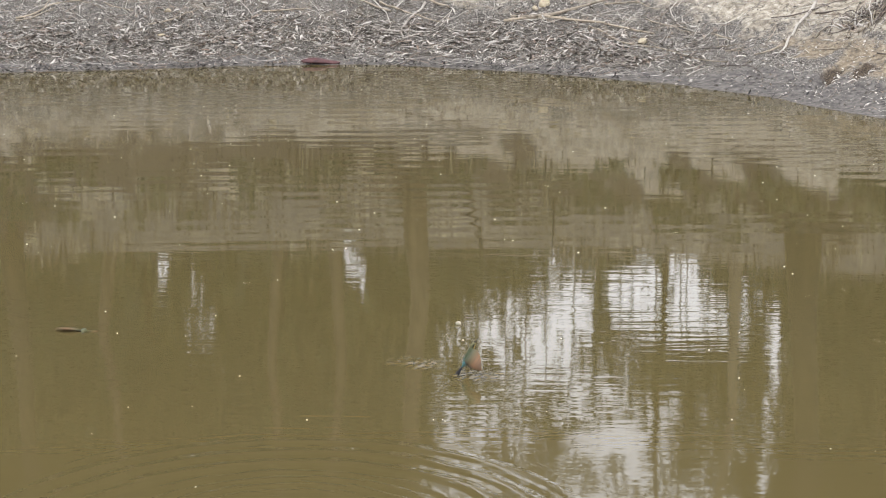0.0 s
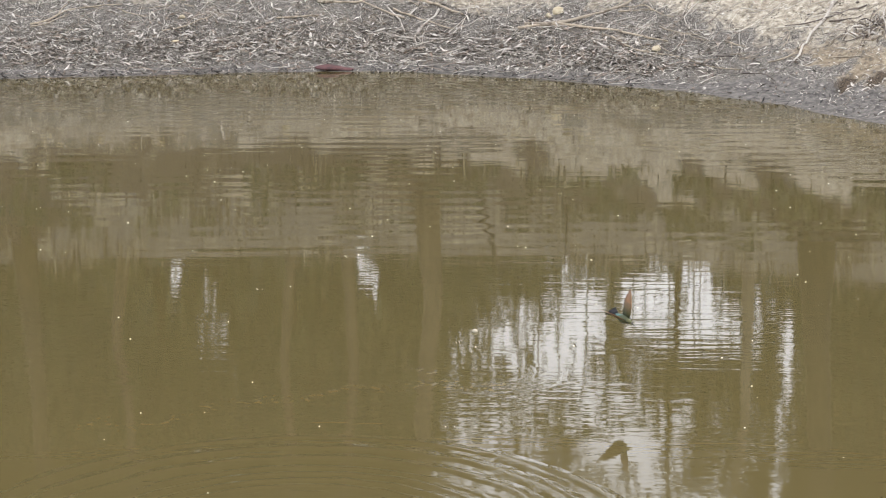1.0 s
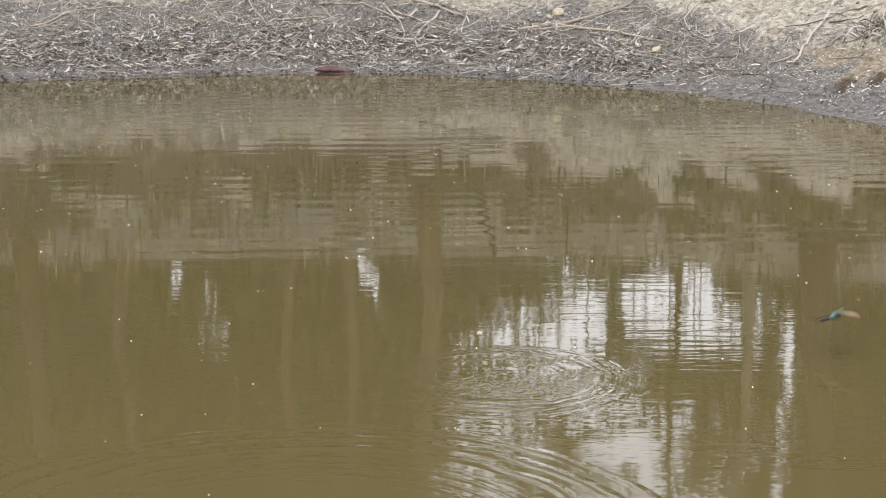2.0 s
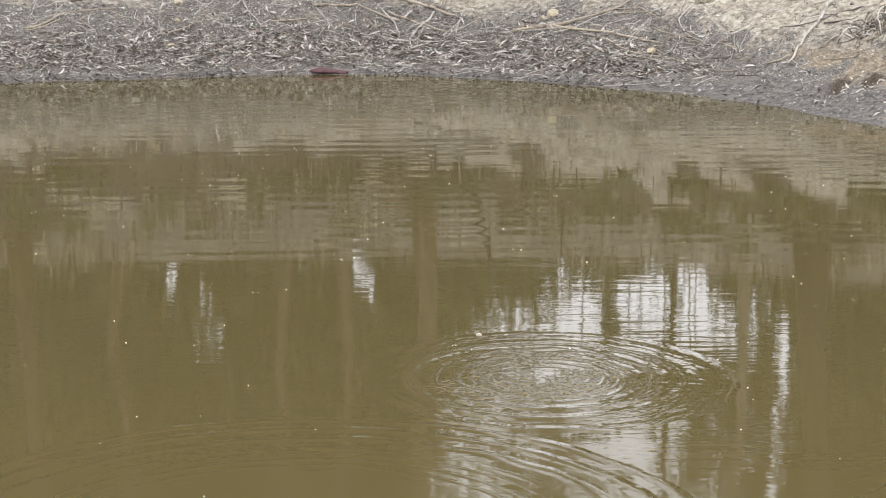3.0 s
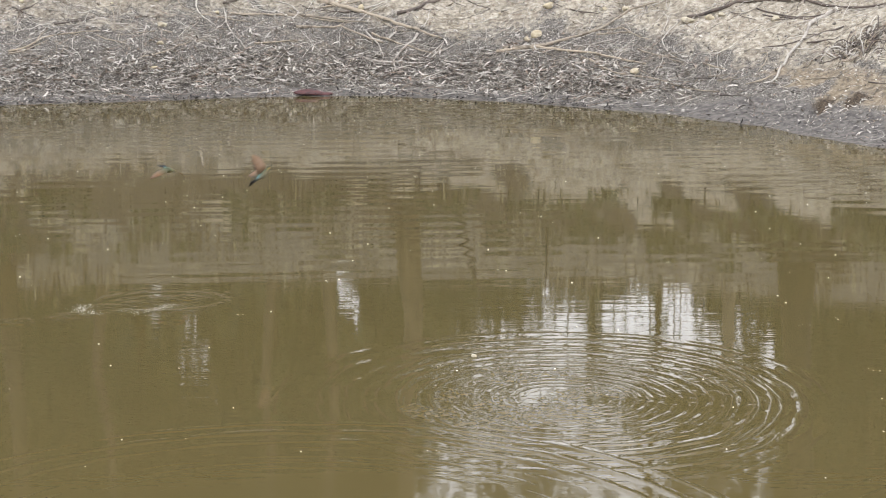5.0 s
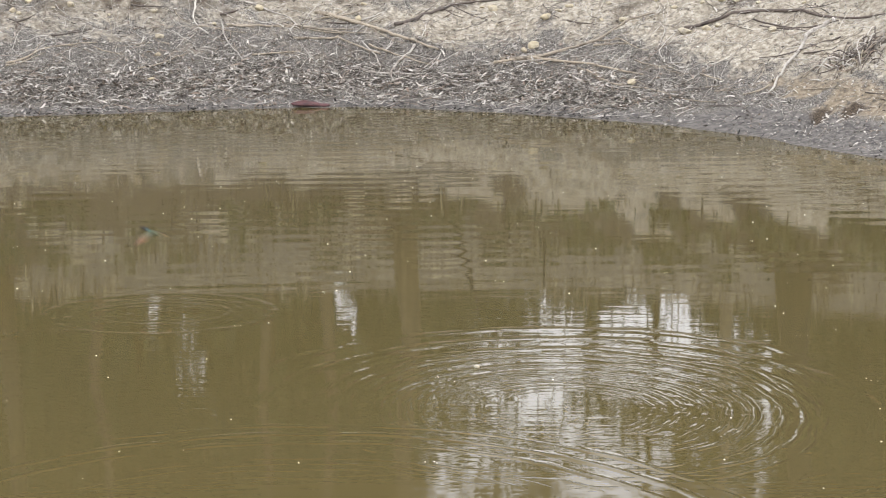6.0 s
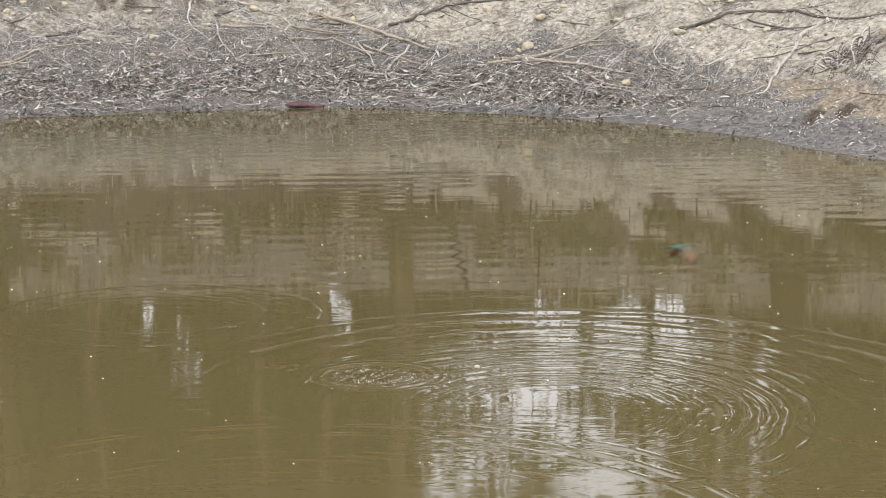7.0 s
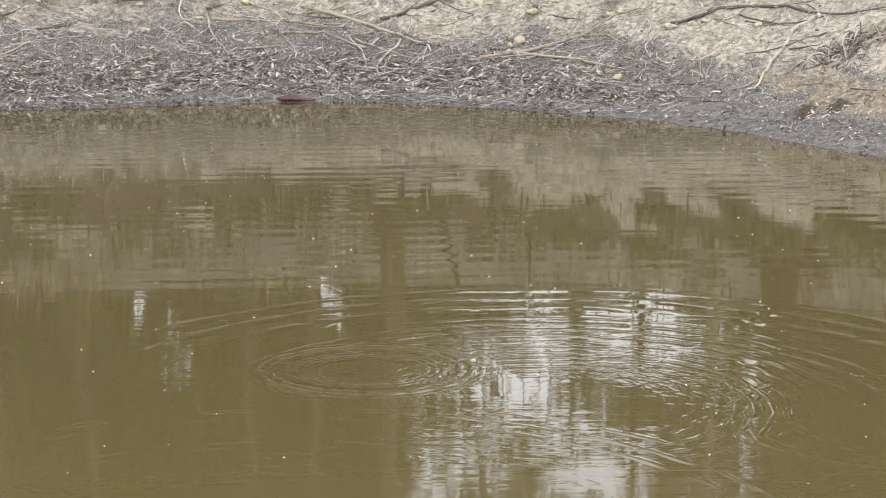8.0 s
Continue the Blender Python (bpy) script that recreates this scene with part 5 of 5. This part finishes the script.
ripple_ring(-0.2, 7.74, [
    (0.3, 0.14, 0.05, 0.0017, [(0.0, 0.08, UNDER), (6.3, 0.08, UNDER), (6.5, 0.1, -0.0005), (6.9, 0.17, -0.001), (7.5, 0.28, -0.001), (8.0, 0.39, -0.001)]),
    (0.2, 0.14, 0.035, 0.0009, [(0.0, 0.08, UNDER), (6.8, 0.08, UNDER), (7.1, 0.09, -0.001), (7.5, 0.15, -0.001), (8.0, 0.24, -0.001)])], 16, 0.04)
ripple_ring(1.85, 6.95, [
    (0.45, 0.2, 0.065, 0.0007, [(0.0, 0.08, UNDER), (5.85, 0.08, UNDER), (6.1, 0.1, 0.0), (7.5, 0.5, 0.0), (8.0, 0.62, 0.0)]),
    (0.3, 0.2, 0.05, 0.0005, [(0.0, 0.08, UNDER), (6.2, 0.09, UNDER), (6.5, 0.12, 0.0), (7.5, 0.28, 0.0), (8.0, 0.4, 0.0)])], 18, 0.03)


# ---- wakes and splashes ----
def wake_mesh(length, width, seed):
    rng = np.random.default_rng(seed)
    n, m, verts, faces = 26, 20, [], []
    for i in range(n + 1):
        for k in range(m + 1):
            f, g = i / n, k / m
            edge = min(1, 4 * min(f, 1 - f)) * min(1, 3 * min(g, 1 - g))
            verts.append((length * (f - 0.5), width * (g - 0.5), edge * (0.0008 + 0.0055 * rng.random() ** 2) - 0.0005))
    for i in range(n):
        for k in range(m):
            a = i * (m + 1) + k
            faces.append((a, a + m + 1, a + m + 2, a + 1))
    me = bpy.data.meshes.new("wavelet")
    me.from_pydata(verts, [], faces)
    me.materials.append(WATER)
    me.polygons.foreach_set("use_smooth", [True] * len(me.polygons))
    return me


WAVELETS = [wake_mesh(0.26, 0.24, 70 + k) for k in range(4)]
keyed = []


def wake(spots, start, pace, lasts):
    """Choppy patches along a line, rising one after the other and sinking again."""
    thing = new("wake")
    thing.location = (*spots[0], 0)
    rng = np.random.default_rng(int(start * 100) + 105)
    n = 0
    for (ax, ay), (bx, by) in zip(spots, spots[1:]):
        steps = max(1, int(math.hypot(bx - ax, by - ay) / 0.13))
        for k in range(steps):
            f = k / steps
            x, y = ax + (bx - ax) * f - spots[0][0], ay + (by - ay) * f - spots[0][1] + rng.normal() * 0.06
            ob = new("wavelet", WAVELETS[n % 4])
            ob.parent = thing
            turn = math.degrees(math.atan2(by - ay, bx - ax)) + rng.normal() * 14
            t = start + pace * n
            rows = [(0.0, pose(x, y, -0.02 if t > 0 else -0.001, 0, 0, turn))]
            if t > 0.1:
                rows.append((t - 0.05, pose(x, y, -0.02, 0, 0, turn)))
            rows += [(max(t, 0) + 0.08, pose(x, y, 0.0, 0, 0, turn)), (max(t, 0) + 0.08 + lasts, pose(x, y, -0.0035, 0, 0, turn)), (8.0, pose(x, y, -0.006, 0, 0, turn))]
            keyed.append((ob, rows))
            n += 1
    tagged(thing, "choppy wake trailed over the water by a skimming bird", "wake", "wakes on the pond")


wake([(-1.27, 6.55), (-0.98, 6.62), (-0.7, 6.88), (-0.39, 7.0), (-0.05, 7.1), (0.32, 7.16)], 0.12, 0.025, 0.9)
wake([(-0.1, 7.2), (0.15, 7.16), (0.38, 7.14)], -0.2, 0.05, 0.8)
wake([(-1.92, 8.62), (-1.68, 8.67), (-1.37, 8.9), (-1.08, 8.93)], 4.48, 0.012, 2.2)
wake([(-0.58, 7.8), (-0.42, 7.76), (-0.28, 7.72), (-0.12, 7.68)], 6.22, 0.012, 1.0)


# slow chop in the middle of the broad ring
def chop(x, y, radius, count, begin, seed):
    thing = new("chop")
    thing.location = (x, y, 0)
    rng = np.random.default_rng(seed)
    for k in range(count):
        ob = new("wavelet", WAVELETS[k % 4])
        ob.parent = thing
        r, a, turn = radius * rng.random() ** 0.5, rng.uniform(0, math.tau), rng.normal() * 30
        dx, dy = r * math.cos(a), r * math.sin(a)
        t = begin + rng.uniform(0, 0.8)
        low = 0.0012 + 0.0006 * rng.random()
        rows = [(0.0, pose(dx * 0.5, dy * 0.5, -0.02, 0, 0, turn)), (t, pose(dx * 0.55, dy * 0.55, -0.006, 0, 0, turn)), (t + 0.6, pose(dx * 0.7, dy * 0.7, -low, 0, 0, turn)),
                (4.5, pose(dx, dy, -low, 0, 0, turn + 8)), (6.0, pose(dx * 1.2, dy * 1.2, -low - 0.0022, 0, 0, turn + 13)), (8.0, pose(dx * 1.5, dy * 1.5, -low - 0.006, 0, 0, turn + 20))]
        keyed.append((ob, rows))
    tagged(thing, "fine choppy water inside the spreading ring", "chop")


chop(0.35, 7.2, 0.42, 24, 0.9, 91)


def drop_mesh(r, long):
    bm = bmesh.new()
    bmesh.ops.create_icosphere(bm, subdivisions=2, radius=r)
    for v in bm.verts:
        v.co.z *= long * (1.25 if v.co.z > 0 else 0.85)
    me = bpy.data.meshes.new("drop")
    bm.to_mesh(me)
    bm.free()
    me.materials.append(DROPS)
    me.polygons.foreach_set("use_smooth", [True] * len(me.polygons))
    return me


def drop_material():
    s = Shade("splashed_water")
    return s.done((0.8, 0.8, 0.76), 0.08, None, IOR=1.333, Transmission_Weight=0.45)


DROPS = drop_material()
DROP_SHAPES = [drop_mesh(0.0015, 1.2), drop_mesh(0.0024, 1.4), drop_mesh(0.0013, 2.6), drop_mesh(0.0017, 3.6)]


def splash(x, y, start, count, spread, speed, drift):
    """Drops thrown up from one spot; each falls back under its own weight."""
    thing = new("splash")
    thing.location = (x, y, 0)
    rng = np.random.default_rng(int(start * 100) + count)
    for k in range(count):
        ob = new("drop", DROP_SHAPES[int(rng.integers(4))])
        ob.parent = thing
        px, py = rng.normal(2 * [0], spread)
        vx, vy, vz = drift[0] + rng.normal() * 0.35, drift[1] + rng.normal() * 0.2, speed * rng.uniform(0.35, 1.0)
        t0 = start + rng.uniform(-0.03, 0.12)
        land_at = 2 * vz / 9.8
        rows = [(0.0, pose(px, py, -0.03))]
        if t0 > 0.1:
            rows.append((t0 - 0.034, pose(px, py, -0.03)))
        for i in range(1, 6):
            a = land_at * i / 5
            rows.append((max(0.034, t0) + a, pose(px + vx * a, py + vy * a, vz * a - 4.9 * a * a, rng.normal() * 20, math.degrees(math.atan2(vx, vz)) * 0.7)))
        rows += [(rows[-1][0] + 0.067, pose(px + vx * land_at, py + vy * land_at, -0.03)), (8.0, pose(px + vx * land_at, py + vy * land_at, -0.03))]
        keyed.append((ob, rows))
    tagged(thing, "white drops of water thrown up by a bird", "splash", "splashes on the pond")


splash(-1.3, 8.9, 4.52, 60, 0.05, 1.5, (-0.5, 0.0))
splash(-0.3, 7.72, 6.34, 70, 0.07, 0.62, (0.0, 0.0))
splash(-0.2, 7.71, 6.42, 40, 0.014, 1.15, (0.03, 0.0))
splash(0.3, 7.12, 0.4, 20, 0.05, 0.8, (0.2, 0.0))
splash(1.85, 6.95, 5.9, 18, 0.05, 1.0, (0.3, 0.0))


def spout(x, y, start, peak, tall, wide, lean, seed):
    """A ragged column of water dragged up by a bird, which sinks back."""
    thing = new("water_spout")
    thing.location = (x, y, 0)
    rng = np.random.default_rng(seed)
    for k in range(5):
        bm = bmesh.new()
        n = 9
        ox, oy, h = rng.normal() * wide * 0.7, rng.normal() * wide * 0.5, tall * rng.uniform(0.45, 1.0)
        pts = [Vector((ox + lean * h * i / n + rng.normal() * 0.003, oy + rng.normal() * 0.003, h * i / n - 0.01)) for i in range(n + 1)]
        radii = [wide * 0.32 * (1 - 0.75 * i / n) * rng.uniform(0.45, 1.35) for i in range(n + 1)]
        tube(bm, pts, radii, 8)
        part("strand", bm, DROPS, thing)
    keyed.append((thing, [(0.0, pose(x, y, -tall * 1.3)), (start, pose(x, y, -tall * 1.2)), (peak, pose(x, y, 0)), (peak + 0.17, pose(x, y, -tall * 0.7)), (peak + 0.3, pose(x, y, -tall * 1.3)), (8.0, pose(x, y, -tall * 1.3))]))
    tagged(thing, "ragged white column of splashed water under a bird", "splash", "splashes on the pond")


spout(-0.2, 7.71, 6.33, 6.47, 0.1, 0.013, 0.1, 41)
spout(-1.36, 8.9, 4.5, 4.6, 0.12, 0.03, -0.5, 42)
spout(-1.26, 8.88, 4.5, 4.63, 0.08, 0.03, 0.3, 43)
spout(0.38, 7.12, 0.36, 0.5, 0.05, 0.015, 0.2, 44)


def froth_mesh(count, wide, deep, seed):
    """A loose cluster of tiny bubbles, half sunk in the water."""
    rng = np.random.default_rng(seed)
    bm = bmesh.new()
    for _ in range(count):
        r = 0.0009 + 0.0015 * rng.random() ** 2
        spot = Vector((rng.normal() * wide, rng.normal() * deep, 0.0006))
        made = bmesh.ops.create_icosphere(bm, subdivisions=1, radius=r)["verts"]
        for v in made:
            v.co.z *= 0.7
            v.co += spot
    me = bpy.data.meshes.new("bubble_cluster")
    bm.to_mesh(me)
    bm.free()
    me.materials.append(DROPS)
    return me


FROTH = [froth_mesh(48, 0.035, 0.03, 81 + k) for k in range(3)]


def froth(x, y, wide, deep, start, last, count, seed):
    """Bubble clusters left where a bird struck; they drift apart and burst one by one."""
    thing = new("froth")
    thing.location = (x, y, 0)
    rng = np.random.default_rng(seed)
    for k in range(count):
        ob = new("bubble_cluster", FROTH[k % 3])
        ob.parent = thing
        a, r, turn = rng.uniform(0, math.tau), rng.random() ** 0.5, rng.uniform(0, 360)
        dx, dy = wide * r * math.cos(a), deep * r * math.sin(a)
        up, gone = start + rng.uniform(0, 0.15), last + rng.uniform(-0.35, 0.35)
        keyed.append((ob, [(0.0, pose(dx * 0.5, dy * 0.5, -0.03, 0, 0, turn)), (up, pose(dx * 0.5, dy * 0.5, -0.03, 0, 0, turn)), (up + 0.07, pose(dx * 0.6, dy * 0.6, 0, 0, 0, turn)),
                           (gone, pose(dx, dy, 0, 0, 0, turn + 10)), (gone + 0.25, pose(dx * 1.05, dy * 1.05, -0.004, 0, 0, turn + 12)), (8.0, pose(dx * 1.1, dy * 1.1, -0.01, 0, 0, turn + 14))]))
    tagged(thing, "pale froth of tiny bubbles where a bird struck", "froth", "froth on the pond")


froth(-0.24, 7.72, 0.23, 0.17, 6.38, 7.2, 22, 61)
froth(-1.42, 8.82, 0.3, 0.13, 4.58, 5.1, 18, 62)


# ---- all that moves ----
FLIGHTS = {  # seconds, x, y, z, heading, climb and, in a sharp turn, bank
    "first": [
        (0.0, 0.12, 7.10, 0.07, 10, 60),
        (0.1, 0.09, 7.10, 0.13, 5, 40),
        (0.2, 0.19, 7.10, 0.13, 0, 2),
        (0.3, 0.21, 7.10, 0.13, 0, -30),
        (0.4, 0.31, 7.10, 0.03, -0, -25),
        (0.5, 0.38, 7.10, -0.09, -0, 20),
        (0.6, 0.43, 7.10, 0.16, 0, 62),
        (0.7, 0.46, 7.10, 0.30, 0, 34),
        (0.8, 0.53, 7.10, 0.27, -0, 0),
        (0.9, 0.54, 7.10, 0.26, -30, -9),
        (1.0, 0.66, 7.10, 0.25, -62, -8),
        (1.1, 0.65, 7.08, 0.21, -84, -6),
        (1.2, 0.65, 7.05, 0.17, -88, -6),
        (1.3, 0.62, 7.00, 0.14, -80, -10),
        (1.4, 0.65, 6.98, 0.10, -70, -15),
        (1.5, 0.80, 7.00, 0.07, -84, -7),
        (1.6, 0.92, 7.02, 0.06, -20, -2),
        (1.7, 1.04, 7.05, 0.06, 20, 3),
        (2.0, 1.57, 7.60, 0.15, 46, 8),
        (2.3, 2.31, 8.50, 0.29, 47, 11),
        (2.7, 3.86, 10.00, 0.81, 44, 13),
    ],
    "second": [
        (0.0, -1.48, 7.80, -0.01, -85, 4),
        (0.1, -1.44, 7.35, 0.02, -74, 4),
        (0.2, -1.24, 6.90, 0.04, -57, 3),
        (0.3, -1.03, 6.60, 0.07, -18, 2),
        (0.4, -0.67, 6.75, 0.06, 15, 0),
        (0.5, -0.31, 6.90, 0.05, 22, 2),
        (0.6, 0.30, 7.10, 0.10, 26, 6),
        (0.7, 0.76, 7.40, 0.15, 31, 9),
        (0.8, 1.61, 7.90, 0.35, 34, 10),
        (0.9, 2.45, 8.50, 0.52, 38, 10),
        (1.1, 4.13, 10.00, 0.89, 42, 9),
    ],
    "third": [
        (3.0, 3.63, 11.00, 0.33, 159, 2),
        (3.2, 2.62, 11.40, 0.36, 155, 2),
        (3.3, 2.03, 11.70, 0.38, 150, 3),
        (3.4, 1.50, 12.00, 0.43, 145, 5, -50),
        (3.5, 1.14, 12.40, 0.49, 152, 2, -62),
        (3.6, 0.55, 12.70, 0.52, 149, 5, -40),
        (3.7, 0.07, 13.00, 0.59, 152, 5),
        (3.8, -0.35, 13.20, 0.63, 154, 5),
        (3.9, -0.78, 13.40, 0.67, 157, 6),
        (4.0, -1.17, 13.60, 0.71, 166, 10),
        (4.1, -1.44, 13.60, 0.72, 178, 2),
        (4.2, -1.72, 13.30, 0.73, 195, 2),
        (4.3, -1.82, 12.90, 0.77, 225, -2),
        (4.4, -1.91, 12.50, 0.72, 255, -10),
        (4.6, -1.77, 11.50, 0.60, 285, -14),
        (4.8, -1.64, 10.60, 0.52, 305, -12),
        (4.9, -1.58, 10.50, 0.47, 305, -14),
        (5.0, -1.42, 10.30, 0.43, 303, -7),
        (5.1, -1.26, 10.00, 0.40, 305, -5),
        (5.2, -0.96, 9.60, 0.36, 310, -5),
        (5.4, -0.11, 8.80, 0.24, 313, -5),
        (5.6, 0.72, 7.90, 0.13, 315, -5),
        (5.8, 1.39, 7.10, 0.06, 327, -3),
        (5.9, 1.72, 6.95, 0.04, 363, 1),
        (6.1, 2.46, 7.40, 0.12, 393, 3),
        (6.4, 4.19, 9.00, 0.24, 403, 3),
    ],
    "fourth": [
        (3.3, 4.31, 12.00, 0.55, -174, -7),
        (3.5, 3.30, 11.90, 0.43, -170, -3),
        (3.7, 2.23, 11.70, 0.38, -164, 2),
        (3.8, 1.55, 11.50, 0.45, -155, 2),
        (3.9, 1.14, 11.20, 0.46, -150, -1, -25),
        (4.0, 0.51, 10.70, 0.40, -158, -4, -45),
        (4.1, 0.10, 10.30, 0.36, -145, -6, -25),
        (4.2, -0.39, 9.90, 0.27, -133, -6),
        (4.3, -0.62, 9.50, 0.23, -131, -7),
        (4.4, -0.98, 9.15, 0.18, -150, -26, 42),
        (4.5, -1.17, 8.95, 0.05, -165, -48, 58),
        (4.55, -1.21, 8.91, 0.0, -140, -25, 20),
        (4.6, -1.22, 8.90, 0.03, -105, 15, 0),
        (4.65, -1.21, 8.90, 0.07, -65, 42, 0),
        (4.7, -1.20, 8.90, 0.13, -25, 60, 0),
        (4.75, -1.18, 8.92, 0.20, 15, 54, 0),
        (4.8, -1.15, 8.95, 0.27, 54, 44),
        (4.9, -1.06, 9.10, 0.43, 56, 25, -30),
        (5.0, -0.83, 9.40, 0.54, 44, 30, -50),
        (5.1, -0.60, 9.80, 0.61, 50, 7, -25),
        (5.2, -0.14, 10.40, 0.67, 49, 6),
        (5.3, 0.43, 11.00, 0.76, 44, 8),
        (5.5, 1.77, 12.20, 1.02, 40, 10),
        (5.8, 4.26, 14.00, 1.74, 36, 13),
    ],
    "fifth": [
        (5.6, -3.57, 11.50, 0.91, -31, -16),
        (5.8, -2.42, 10.80, 0.53, -43, -12),
        (6.0, -1.40, 9.60, 0.27, -53, -9),
        (6.15, -0.79, 8.50, 0.13, -57, -6),
        (6.3, -0.27, 7.75, 0.03, -55, 2),
        (6.4, -0.23, 7.72, 0.11, 0, 50),
        (6.5, -0.19, 7.72, 0.15, 78, 52),
        (6.6, -0.11, 7.75, 0.29, 40, 45),
        (6.7, 0.01, 7.80, 0.36, 32, 15),
        (6.8, 0.29, 8.00, 0.40, 33, 5),
        (6.9, 0.58, 8.20, 0.45, 30, -0),
        (7.0, 1.17, 8.50, 0.39, 29, -2),
        (7.1, 1.78, 8.80, 0.36, 32, 0),
        (7.3, 3.31, 10.00, 0.41, 36, 5),
        (7.6, 5.91, 12.00, 0.90, 38, 9),
    ],
}


# how high the wings stand, in degrees, where a bird turns or rises
STROKES = {
    0: ((0.0, -25), (0.1, -40), (0.2, 66), (0.3, 5), (0.4, 0), (0.5, 0), (0.6, 50), (0.7, -45), (0.8, 20), (0.9, -12), (1.0, 52), (1.1, -55), (1.2, -62), (1.3, 28), (1.4, -48), (1.5, 58), (1.6, 14), (1.7, 30)),
    2: ((3.4, 30), (3.5, 8), (3.6, -25)),
    3: ((3.9, -20), (4.0, 38), (4.1, -15), (4.4, 52), (4.5, 40), (4.9, -20), (5.0, 40), (5.1, 10)),
    4: ((6.4, 40), (6.5, 30), (6.6, -25), (6.7, 20), (6.8, 75), (6.9, -22), (7.0, -48), (7.1, 40)),
}


def wing_beats(bird, rows, rate, phase, reach, dive, strokes=()):
    """Flap both wings while the bird is on its way."""
    wings = [o for o in bird.children if o.name.startswith("wing")]
    begin, end = max(0.0, rows[0][0]), min(8.0, rows[-1][0])
    times = [0.0] if begin > 0.1 else []
    times += [begin + k / 15 for k in range(int((end - begin) * 15) + 1)]
    if strokes:
        times = sorted([t for t in times if all(abs(t - k) > 0.09 for k, _ in strokes)] + [t for t, _ in strokes])
    if times[-1] < 7.95:
        times.append(8.0)
    for wing in wings:
        side = 1 if wing.location.y > 0 else -1
        x, y, z = wing.location
        keys = []
        for t in times:
            beat = math.sin(math.tau * (rate * t + phase))
            shut = float(smooth(0.22, 0.08, abs(t - dive)))
            rise = 10 + reach * beat
            if t in dict(strokes):
                rise = dict(strokes)[t]
                beat = (rise - 10) / reach
            up = side * rise * (1 - shut) + side * 12 * shut
            keys.append((t, pose(x, y, z, up, 6 * math.cos(math.tau * (rate * t + phase)), side * ((-6 + 8 * max(0, -beat)) * (1 - shut) + 80 * shut))))
        walk(wing, keys)


def motions():
    for k, (bird, rows) in enumerate(zip(birds, FLIGHTS.values())):
        keys = []
        if rows[0][0] > 0.1:
            t, x, y, z, a, b = rows[0][:6]
            keys.append((0.0, pose(x + (2.0 if x > 0 else -2.0), y, z + 1.0, 0, 0, a)))
        for i, (t, x, y, z, a, b, *turn) in enumerate(rows):
            before, after = rows[max(0, i - 1)], rows[min(len(rows) - 1, i + 1)]
            bank = turn[0] if turn else max(-35, min(35, -(after[4] - before[4]) * 0.5))
            keys.append((t, pose(x, y, z, bank, -b, a)))
        if rows[-1][0] < 7.95:
            t, x, y, z, a, b = rows[-1][:6]
            keys.append((8.0, pose(x + (3.0 if x > 0 else -3.0), y + 2.0, z + 2.5, 0, -5, a)))
        walk(bird, keys)
        wing_beats(bird, rows, (3.4, 4.1, 3.7, 3.9, 3.8)[k], (0.1, 0.55, 0.3, 0.2, 0.9)[k], (48, 42, 45, 44, 46)[k], (0.5, -1, -1, 4.57, 6.3)[k], STROKES.get(k, ()))
    for wave, turn, stretch, rows in rings:
        c, s = math.cos(radians(turn)), math.sin(radians(turn))
        walk(wave, [(t, pose((r + stretch) * c + dx, r * s, -sunk, 0, 0, turn)) for t, r, sunk, dx in rows])
    for ob, rows in keyed:
        walk(ob, rows)
    # the bubble drifts a little
    walk(foam_bubble, [(0.0, pose(0.09, 7.89, 0.003)), (4.0, pose(0.16, 7.85, 0.003)), (8.0, pose(0.25, 7.87, 0.003))])


motions()
